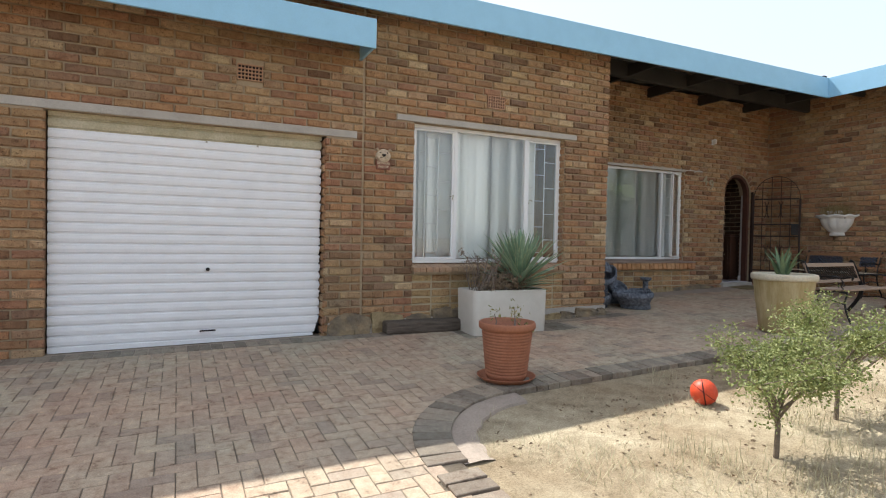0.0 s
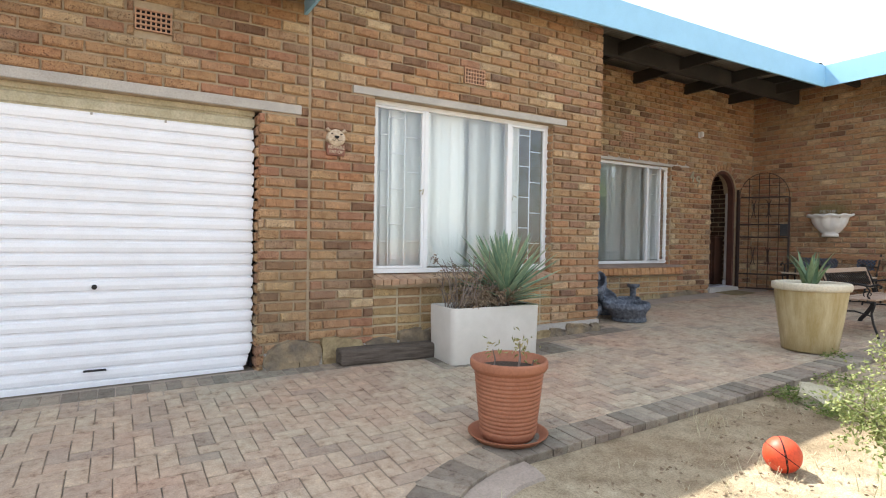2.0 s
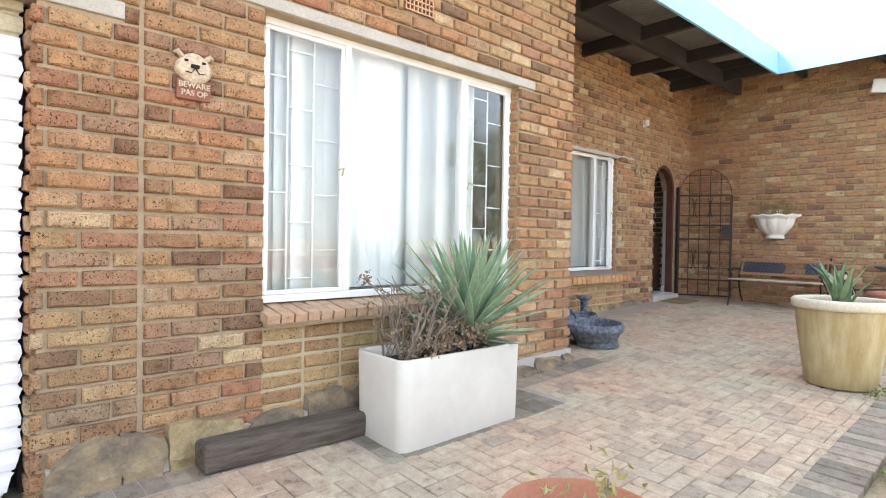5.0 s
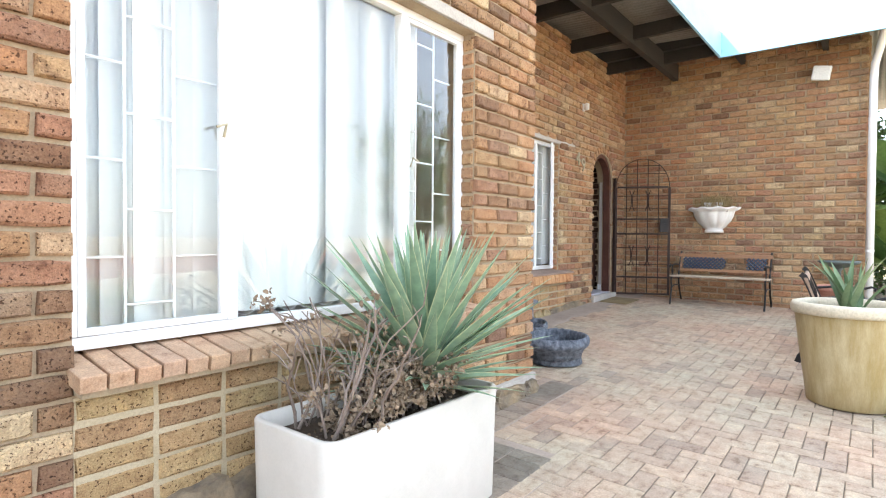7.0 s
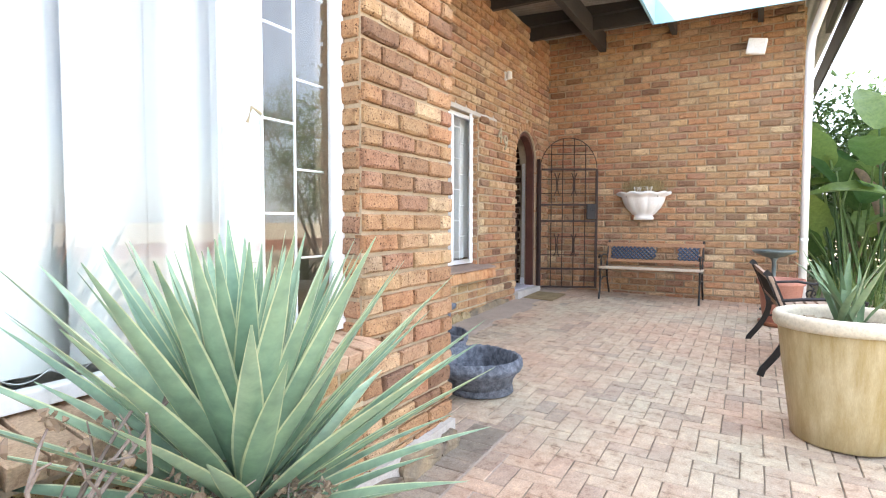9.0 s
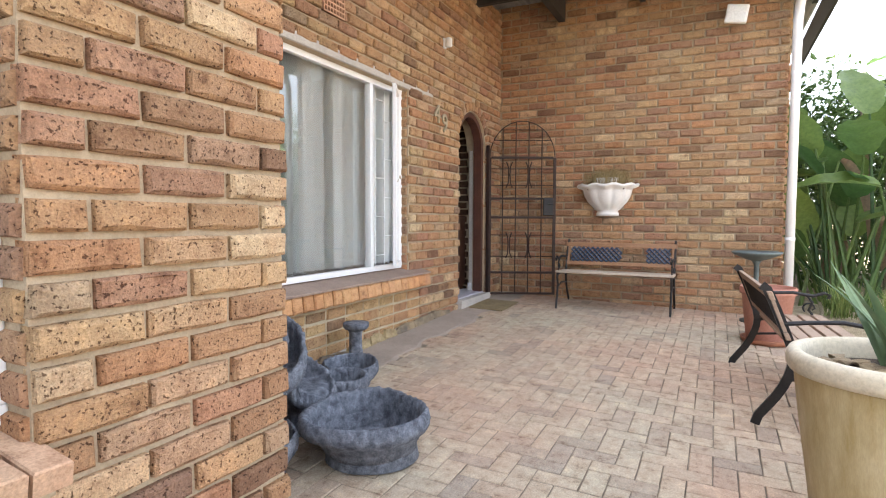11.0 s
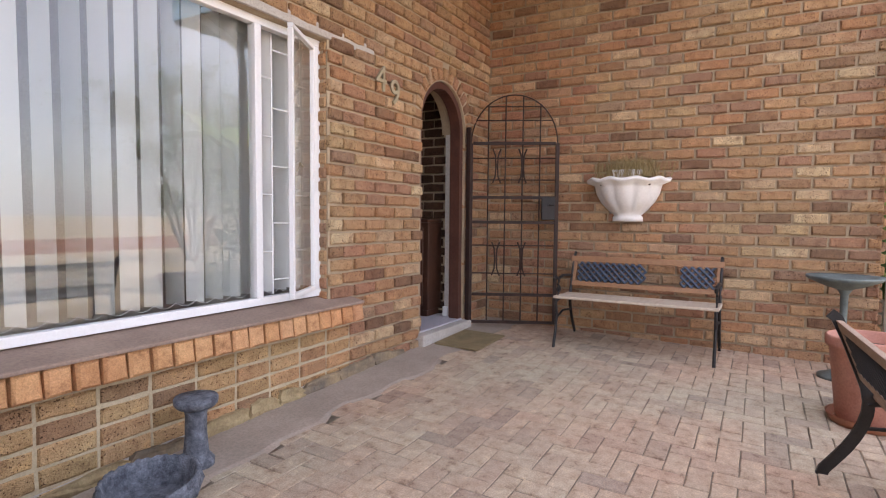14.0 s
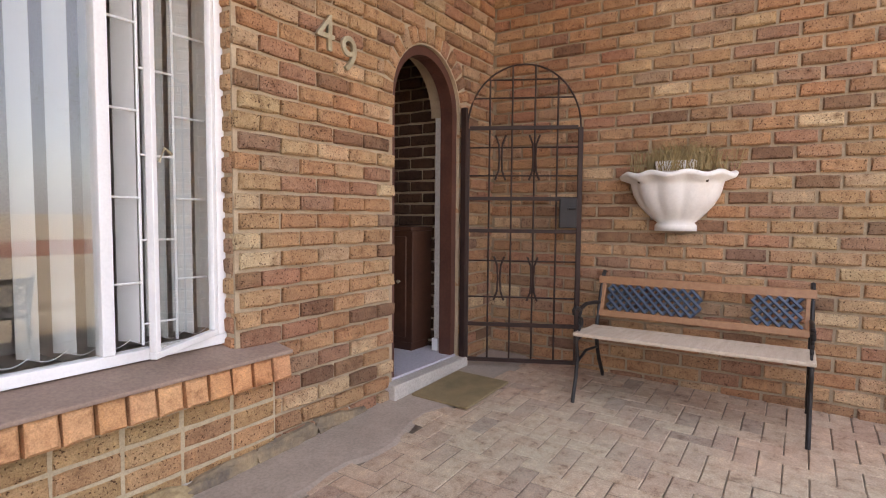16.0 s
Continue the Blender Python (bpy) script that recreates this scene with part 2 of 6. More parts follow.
def glass_material(name, tint, gloss=1.0):
    m, n, l, b = material(name, 0.0)
    n.remove(b)
    tr, gl, lw, mx, rise, both = (n.new(k) for k in ("ShaderNodeBsdfTransparent", "ShaderNodeBsdfGlossy", "ShaderNodeLayerWeight", "ShaderNodeMixShader", "ShaderNodeMath", "ShaderNodeMath"))
    tr.inputs[0].default_value = (*tint, 1)
    gl.inputs["Roughness"].default_value = 0.005
    gl.inputs[0].default_value = (gloss, gloss, gloss, 1)
    lw.inputs[0].default_value = 0.5
    rise.operation, rise.inputs[1].default_value = "POWER", 3.0
    both.operation, both.use_clamp = "MULTIPLY_ADD", True
    both.inputs[1].default_value, both.inputs[2].default_value = 1.15, 0.085
    l.new(lw.outputs["Facing"], rise.inputs[0])
    l.new(rise.outputs[0], both.inputs[0])
    l.new(both.outputs[0], mx.inputs[0])
    l.new(tr.outputs[0], mx.inputs[1])
    l.new(gl.outputs[0], mx.inputs[2])
    l.new(mx.outputs[0], n["Material Output"].inputs[0])
    return m


GLASS = glass_material("window_glass", (0.95, 0.97, 0.96))


def lawn_material():
    m, n, l, b = material("dry_lawn_soil", 0.95, 0, 0.2)
    nb, nm, nf = noise_node(n, l, 0.9, 5, 0.65), noise_node(n, l, 7, 5, 0.7), noise_node(n, l, 90, 4, 0.75)
    r = ramp_node(n, [(0.3, (0.31, 0.26, 0.185)), (0.5, (0.45, 0.385, 0.285)), (0.7, (0.56, 0.49, 0.37))])
    l.new(nm.outputs[0], r.inputs[0])
    r0 = ramp_node(n, [(0.4, (0.66, 0.6, 0.55)), (0.6, (1, 1, 1))])
    l.new(nb.outputs[0], r0.inputs[0])
    r2 = ramp_node(n, [(0.3, (0.62, 0.58, 0.52)), (0.6, (1.08, 1.06, 1.0))])
    l.new(nf.outputs[0], r2.inputs[0])
    c = mixed(n, l, mixed(n, l, r.outputs[0], r0.outputs[0], 1.0, "MULTIPLY"), r2.outputs[0], 1.0, "MULTIPLY")
    l.new(c, b.inputs["Base Color"])
    bumped(n, l, b, nf.outputs[0], 0.9, 0.012)
    return m


LAWN = lawn_material()


# ---- mesh helpers ----
def to_mesh(name, bm, mat, smooth=False):
    me = bpy.data.meshes.new(name)
    bm.to_mesh(me)
    bm.free()
    for mm in (mat if isinstance(mat, (list, tuple)) else [mat]):
        me.materials.append(mm)
    if smooth:
        for p in me.polygons:
            p.use_smooth = True
    return me


def part(name, bm, mat, parent=None, label="", smooth=False):
    ob = new(name, to_mesh(name, bm, mat, smooth))
    if parent is not None:
        ob.parent = parent
    if label:
        tagged(ob, label)
    return ob


def thing(name, m, label, category, group="", kind=""):
    e = new(name)
    e.empty_display_size = 0.1
    e.matrix_world = m
    return tagged(e, label, category, group, kind)


def box(bm, x0, y0, z0, x1, y1, z1, bevel=0.0, mi=0):
    r = bmesh.ops.create_cube(bm, size=1.0, matrix=Matrix.Translation(((x0 + x1) / 2, (y0 + y1) / 2, (z0 + z1) / 2)) @ Matrix.Diagonal((abs(x1 - x0), abs(y1 - y0), abs(z1 - z0), 1)))
    if mi:
        for f in {f for v in r["verts"] for f in v.link_faces}:
            f.material_index = mi
    if bevel:
        bmesh.ops.bevel(bm, geom=list({e for v in r["verts"] for e in v.link_edges}), offset=bevel, segments=2, affect="EDGES", profile=0.5)
    return bm


def bx(x0, y0, z0, x1, y1, z1, bevel=0.0):
    return box(bmesh.new(), x0, y0, z0, x1, y1, z1, bevel)


def lathe(profile, n=40, wobble=0.0, cap=False):
    """Turned shape from (radius, height) pairs."""
    bm = bmesh.new()
    rings = []
    for r, z in profile:
        rings.append([bm.verts.new(((r + wobble * math.sin(3 * a + 7 * z)) * math.cos(a), (r + wobble * math.sin(3 * a + 7 * z)) * math.sin(a), z)) for a in (2 * math.pi * i / n for i in range(n))])
    for a, b in zip(rings, rings[1:]):
        for i in range(n):
            bm.faces.new((a[i], a[(i + 1) % n], b[(i + 1) % n], b[i]))
    if cap:
        bm.faces.new(rings[0][::-1])
        bm.faces.new(rings[-1])
    bmesh.ops.recalc_face_normals(bm, faces=bm.faces)
    return bm


def tube(bm, pts, radius, n=8, taper=1.0):
    """A round bar through the points."""
    pts = [Vector(p) for p in pts]
    rings = []
    for i, p in enumerate(pts):
        d = (pts[min(i + 1, len(pts) - 1)] - pts[max(i - 1, 0)]).normalized()
        up = Vector((0, 0, 1)) if abs(d.z) < 0.9 else Vector((1, 0, 0))
        s = d.cross(up).normalized()
        u = s.cross(d)
        r = radius * (1 + (taper - 1) * i / max(1, len(pts) - 1))
        rings.append([bm.verts.new(p + r * (math.cos(2 * math.pi * k / n) * s + math.sin(2 * math.pi * k / n) * u)) for k in range(n)])
    for a, b in zip(rings, rings[1:]):
        for k in range(n):
            bm.faces.new((a[k], a[(k + 1) % n], b[(k + 1) % n], b[k]))
    bm.faces.new(rings[0][::-1])
    bm.faces.new(rings[-1])
    return bm


def arc(cx, cz, r, a0, a1, n, y=0.0):
    return [(cx + r * math.cos(radians(a0 + (a1 - a0) * i / n)), y, cz + r * math.sin(radians(a0 + (a1 - a0) * i / n))) for i in range(n + 1)]


# ---- plan ----
END_X, REC_Y, COR_X = 10.76, 1.23, 5.60
TOP_Z = 3.60


def gz(x, y):
    """Height of the sloping paving."""
    x, y = max(-12.0, min(13.0, x)), max(-14.0, min(2.0, y))
    base = -0.038 + (0.034 if x > 5 else 0.013) * (x - 5)
    return base + (0.023 + 0.027 * max(0.0, min(1.0, (5 - x) / 3))) * y


def lie(x, y):
    """A turn that lays a flat piece on the slope there."""
    dx, dy = (gz(x + 0.1, y) - gz(x - 0.1, y)) / 0.2, (gz(x, y + 0.1) - gz(x, y - 0.1)) / 0.2
    return Euler((math.atan(dy), -math.atan(dx), 0)).to_matrix().to_4x4()


KERB_Y, KERB_X, KERB_R, KERB_W = -2.04, 1.60, 1.08, 0.245
KCX, KCY = KERB_X + KERB_R, KERB_Y - KERB_R


def in_garden(x, y, off=0.0):
    """Inside the kerb line, off metres further in."""
    if x < KERB_X + off or y > KERB_Y - off:
        return False
    if x < KCX and y > KCY:
        return math.hypot(x - KCX, y - KCY) < KERB_R - off
    return True


# ---- ground ----
def build_ground():
    bm = bmesh.new()
    xs = [-400, -120, -40, -12] + [-6 + 0.25 * i for i in range(81)] + [20, 40, 120, 400]
    ys = [-400, -120, -40, -20] + [-14 + 0.25 * i for i in range(65)] + [10, 40, 120, 400]
    grid = []
    for y in ys:
        row = []
        for x in xs:
            z = gz(x, y) - 0.085
            if in_garden(x, y, 0.05):
                z = gz(x, y) - 0.035 + 0.02 * noise.noise(Vector((x * 1.3, y * 1.3, 0)))
            elif y < -14.1 or x < -6.1 or x > 14.1:
                z = gz(x, y) - 0.03
            row.append(bm.verts.new((x, y, z)))
        grid.append(row)
    for a, b in zip(grid, grid[1:]):
        for i in range(len(xs) - 1):
            bm.faces.new((a[i], a[i + 1], b[i + 1], b[i]))
    g = part("ground", bm, LAWN, None, "", True)
    tagged(g, "pale dry grass and bare sandy soil, sloping gently", "ground", "", "structure")


build_ground()


# ---- brick walls ----
def wall_slab(name, bm, label):
    ob = part(name, bm, MORTAR)
    return tagged(ob, label, "wall", "", "structure")


def arch_half(z, spring, half):
    """Half width of an arched opening at height z; 0 above it."""
    if z <= spring:
        return half
    k = half * half - (z - spring) ** 2
    return math.sqrt(k) if k > 0 else 0.0


BRICK_SHAPES = {}


def brick_mesh(length, height, mat, seed, depth=0.05, bev=0.009):
    """A face brick lying along x, its face towards -y at y = 0, rounded and slightly uneven; sizes are rounded so that meshes are shared."""
    key = (round(length, 3), round(height, 3), mat.name, seed, depth)
    if key in BRICK_SHAPES:
        return BRICK_SHAPES[key]
    rng = random.Random(seed * 7919 + int(length * 1000))
    me = bpy.data.meshes.new("brick")
    l2, h2 = length / 2, height / 2
    vs, fs = [], []
    rim = ((-1, -1), (-0.36, -1), (0.36, -1), (1, -1), (1, 1), (0.36, 1), (-0.36, 1), (-1, 1)) if length > 0.12 else ((-1, -1), (1, -1), (1, 1), (-1, 1))
    for ix, iz in rim:
        end = abs(ix) == 1
        jx, jz = rng.uniform(-0.003, 0.003), rng.uniform(-0.003, 0.0015) * iz
        cut = bev * rng.uniform(0.75, 1.5)
        vs += [(ix * (l2 - (cut if end else 0)) + jx, rng.uniform(-0.003, 0.002), iz * (h2 - cut) + jz), (ix * (l2 - (0.002 if end else 0)) + jx, bev, iz * (h2 - (0.002 if end else 0)) + jz), (ix * l2 + jx, depth, iz * h2 + jz)]
    m = len(rim)
    fs.append(tuple(3 * k for k in range(m)))
    for k in range(m):
        a, b = 3 * k, 3 * ((k + 1) % m)
        fs += [(a, a + 1, b + 1, b), (a + 1, a + 2, b + 2, b + 1)]
    me.from_pydata(vs, [], [f[::-1] for f in fs])
    me.materials.append(mat)
    me.validate()
    bm = bmesh.new()
    bm.from_mesh(me)
    bmesh.ops.recalc_face_normals(bm, faces=bm.faces)
    if sum(f.normal.y for f in bm.faces) > 0:
        bmesh.ops.reverse_faces(bm, faces=bm.faces)
    bm.to_mesh(me)
    bm.free()
    BRICK_SHAPES[key] = me
    return me


def lay_bricks(parent, m, u0, u1, z0, z1, course, pitch, cuts, near, start=0.0, mat=None, limit=295, stack=False):
    """Courses on a wall whose frame m has x along the wall and -y out of it. cuts(z): list of (a, b) left free at that height. near(u, z): True for bricks that are parts."""
    mat = mat or BRICK
    rng = random.Random(int(abs(u0 * 100) + abs(u1 * 37)))
    joint = 0.010 if stack else 0.0135
    verts, faces = [], []
    count, row, z = 0, 0, z0
    while z + course * 0.6 < z1:
        zt = min(z + course, z1)
        spans = [(u0, u1)]
        for a, b in cuts((z + zt) / 2):
            nxt = []
            for s, e in spans:
                if b <= s or a >= e:
                    nxt.append((s, e))
                else:
                    if a > s:
                        nxt.append((s, a))
                    if b < e:
                        nxt.append((b, e))
            spans = nxt
        for s, e in spans:
            u = u0 + start - pitch + (pitch / 2 if row % 2 and not stack else 0)
            while u < e:
                a, b = max(u, s), min(u + pitch, e)
                u += pitch
                if b - a < 0.035:
                    continue
                a2, b2 = a + (0.0 if a == s else joint / 2), b - (0.0 if b == e else joint / 2)
                ln, ht = b2 - a2, zt - z - joint
                me = brick_mesh(round(ln / 0.004) * 0.004, ht, mat, rng.randrange(4))
                off = (-0.009 if stack else -0.018) + rng.uniform(-0.003 if stack else -0.006, 0.004)
                mm = m @ Matrix.Translation(((a2 + b2) / 2, off, (z + zt) / 2)) @ Euler((rng.uniform(-0.012, 0.012), rng.uniform(-0.006, 0.006), rng.uniform(-0.01, 0.01))).to_matrix().to_4x4()
                if count < limit and near((a + b) / 2, z):
                    ob = new("brick", me)
                    ob.parent = parent
                    ob.matrix_world = mm
                    count += 1
                else:
                    k = len(verts)
                    verts += [tuple(mm @ v.co) for v in me.vertices]
                    faces += [tuple(k + i for i in p.vertices) for p in me.polygons]
        z += course
        row += 1
    me = bpy.data.meshes.new("brickwork")
    me.from_pydata(verts, [], faces)
    me.materials.append(mat)
    ob = new("brickwork", me)
    ob.parent = parent
    tagged(ob, "", "", "", "stuff")


G_X0, G_X1, G_TOP = -0.61, 1.79, 2.005           # garage opening
W1 = (2.79, 4.89, 0.675, 2.26)                    # window beside the garage
W2 = (5.98, 8.50, 0.665, 2.215)                    # porch window
D_X0, D_X1, D_SPRING = 9.56, 10.30, 1.90         # arched doorway
D_CX, D_HALF = (D_X0 + D_X1) / 2, (D_X1 - D_X0) / 2
COURSE_A = COURSE_B = 0.085
PITCH_A, PITCH_B = 0.244, 0.2245
REC_START, END_START = 0.0985, 0.141
BED_Z = -0.131                                   # level of the lowest bed joint


def front_cuts(z):
    out = [(2.188, 2.212)]
    for x, zc in ((1.04, 2.545), (3.84, 2.60)):
        if abs(z - zc) < 0.10:
            out.append((x - 0.125, x + 0.125))
    if z < G_TOP + 0.085:
        out.append((G_X0 if z < G_TOP else -3.2, G_X1 if z < G_TOP else 2.13))
    if z <= W1[2] - 0.13:
        out.append((W1[0], W1[1]))
    if W1[2] - 0.13 < z < W1[3]:
        out.append((W1[0], W1[1]))
    if W1[3] <= z < W1[3] + 0.07:
        out.append((2.58, 5.07))
    return out


def rec_cuts(z):
    out = []
    if z < W2[2] - 0.08:
        out.append((W2[0] - 0.2, W2[1] + 0.2))
    if W2[2] - 0.08 <= z < W2[3]:
        out.append((W2[0], W2[1]))
    if W2[3] <= z < W2[3] + 0.075:
        out.append((W2[0] - 0.3, W2[1] + 0.45))
    if abs(z - 2.58) < 0.10:
        out.append((7.447 - 0.125, 7.447 + 0.125))
    h = arch_half(z, D_SPRING, D_HALF + 0.11) if z > D_SPRING else arch_half(z, D_SPRING, D_HALF)
    if h:
        out.append((D_CX - h, D_CX + h))
    return out


def build_front_wall():
    T = 0.24
    bm = bmesh.new()
    box(bm, -9.0, 0.004, -1.2, G_X0 - 0.02, T, TOP_Z)
    box(bm, G_X0 - 0.02, 0.004, G_TOP, G_X1 + 0.02, T, TOP_Z)
    box(bm, G_X1 + 0.02, 0.004, -1.2, W1[0], T, TOP_Z)
    box(bm, W1[0], 0.004, -1.2, W1[1], T, W1[2] - 0.10)
    box(bm, W1[0], 0.004, W1[3], W1[1], T, TOP_Z)
    box(bm, W1[1], 0.004, -1.2, COR_X - 0.004, T, TOP_Z)
    w = wall_slab("wall_front", bm, "weathered brown and tan face-brick wall with pale mortar")
    lay_bricks(w, Matrix.Identity(4), -9.0, COR_X, BED_Z, TOP_Z, COURSE_A, PITCH_A, front_cuts, lambda u, z: 1.8 < u and z < 2.3, 0.103)
    lay_bricks(w, Matrix.Identity(4), W1[0], W1[1], BED_Z, W1[2] - 0.12, COURSE_A, PITCH_A, lambda z: [], lambda u, z: u < 3.6, 0.0, UNDER_BRICK, 40, True)
    for x, za, zb, ya in ((W1[1], W1[2] - 0.05, W1[3], 0.012), (G_X1, -0.15, G_TOP, 0.012)):
        lay_bricks(w, pose(x + 0.006, 0.13, 0, 0, 0, -90), 0.0, 0.13 - ya, za, zb, COURSE_A, 0.6, lambda z: [], lambda u, z: False, 0.0)
    part("pointing", bx(W1[0], -0.0005, BED_Z, W1[1], 0.003, W1[2] - 0.125), POINTING, w, "pale mortar pointing under the sill")
    # return of the corner, facing the porch
    bm = bmesh.new()
    box(bm, COR_X - 0.24, T, -1.2, COR_X - 0.004, REC_Y + 0.1, TOP_Z)
    r = wall_slab("wall_return", bm, "face-brick return wall of the porch recess")
    lay_bricks(r, pose(COR_X, 0, 0, 0, 0, 90), 0.0, REC_Y, BED_Z, TOP_Z, COURSE_A, PITCH_A, lambda z: [], lambda u, z: z < 1.5, 0.12)


def build_recess_wall():
    T = 0.24
    y = REC_Y
    bm = bmesh.new()
    box(bm, COR_X - 0.3, y + 0.004, -1.2, W2[0], y + T, TOP_Z)
    box(bm, W2[0], y + 0.004, -1.2, W2[1], y + T, W2[2] - 0.12)
    box(bm, W2[0], y + 0.004, W2[3], W2[1], y + T, TOP_Z)
    box(bm, W2[1], y + 0.004, -1.2, D_X0, y + T, TOP_Z)
    box(bm, D_X1, y + 0.004, -1.2, END_X + 0.24, y + 0.16, TOP_Z)
    # head of the arch
    n = 20
    outer = [(D_CX + D_HALF * math.cos(math.pi * i / n), D_SPRING + D_HALF * math.sin(math.pi * i / n)) for i in range(n + 1)]
    for (xa, za), (xb, zb) in zip(outer, outer[1:]):
        vs = [bm.verts.new(p) for p in ((xa, y + 0.004, za), (xb, y + 0.004, zb), (xb, y + 0.004, TOP_Z), (xa, y + 0.004, TOP_Z), (xa, y + T, za), (xb, y + T, zb), (xb, y + T, TOP_Z), (xa, y + T, TOP_Z))]
        for f in ((0, 1, 2, 3), (7, 6, 5, 4), (0, 4, 5, 1), (3, 2, 6, 7)):
            bm.faces.new([vs[i] for i in f])
    bmesh.ops.recalc_face_normals(bm, faces=bm.faces)
    w = wall_slab("wall_porch", bm, "tan and brown face-brick porch wall with an arched doorway")
    lay_bricks(w, Matrix.Translation((0, y, 0)), COR_X + 0.01, END_X, BED_Z, TOP_Z, COURSE_B, PITCH_B, rec_cuts, lambda u, z: u > 8.0 and z < 2.2, REC_START)
    lay_bricks(w, Matrix.Translation((0, y, 0)), W2[0] - 0.2, W2[1] + 0.2, BED_Z, W2[2] - 0.15, COURSE_B, PITCH_B, lambda z: [], lambda u, z: u > 6.6, 0.0, UNDER_BRICK, 80, True)
    lay_bricks(w, pose(W2[1] + 0.006, y + 0.10, 0, 0, 0, -90), 0.0, 0.088, W2[2] - 0.05, W2[3], COURSE_B, 0.6, lambda z: [], lambda u, z: False, 0.0)
    part("pointing", bx(W2[0] - 0.2, y - 0.0005, BED_Z, W2[1] + 0.2, y + 0.003, W2[2] - 0.155), POINTING, w, "pale mortar pointing under the sill")
    # arch ring of bricks on edge
    ring_n = 15
    for i in range(ring_n):
        a = math.pi * (i + 0.5) / ring_n
        me = brick_mesh(0.072, 0.105, BRICK, i % 3)
        ob = new("brick", me)
        ob.parent = w
        ob.matrix_world = Matrix.Translation((D_CX + (D_HALF + 0.058) * math.cos(a), y - 0.012, D_SPRING + (D_HALF + 0.058) * math.sin(a))) @ pose(0, 0, 0, 0, 90 - math.degrees(a), 0)


def build_end_wall():
    bm = bmesh.new()
    box(bm, END_X + 0.004, -1.80, -1.2, END_X + 0.24, REC_Y + 0.24, 3.66)
    w = wall_slab("wall_end", bm, "tan and orange face-brick end wall of the porch")
    m = pose(END_X, REC_Y, 0, 0, 0, -90)
    lay_bricks(w, m, 0.0, REC_Y + 1.80, BED_Z - 0.018, 3.66, COURSE_B, PITCH_B, lambda z: [], lambda u, z: z < 1.75 and u > 0.4, END_START)
    lay_bricks(w, pose(END_X, -1.80, 0), 0.0, 0.24, 0.0, TOP_Z, COURSE_B, PITCH_B, lambda z: [], lambda u, z: False, 0.0)


# ---- roof ----
ROOF_FALL = 0.012


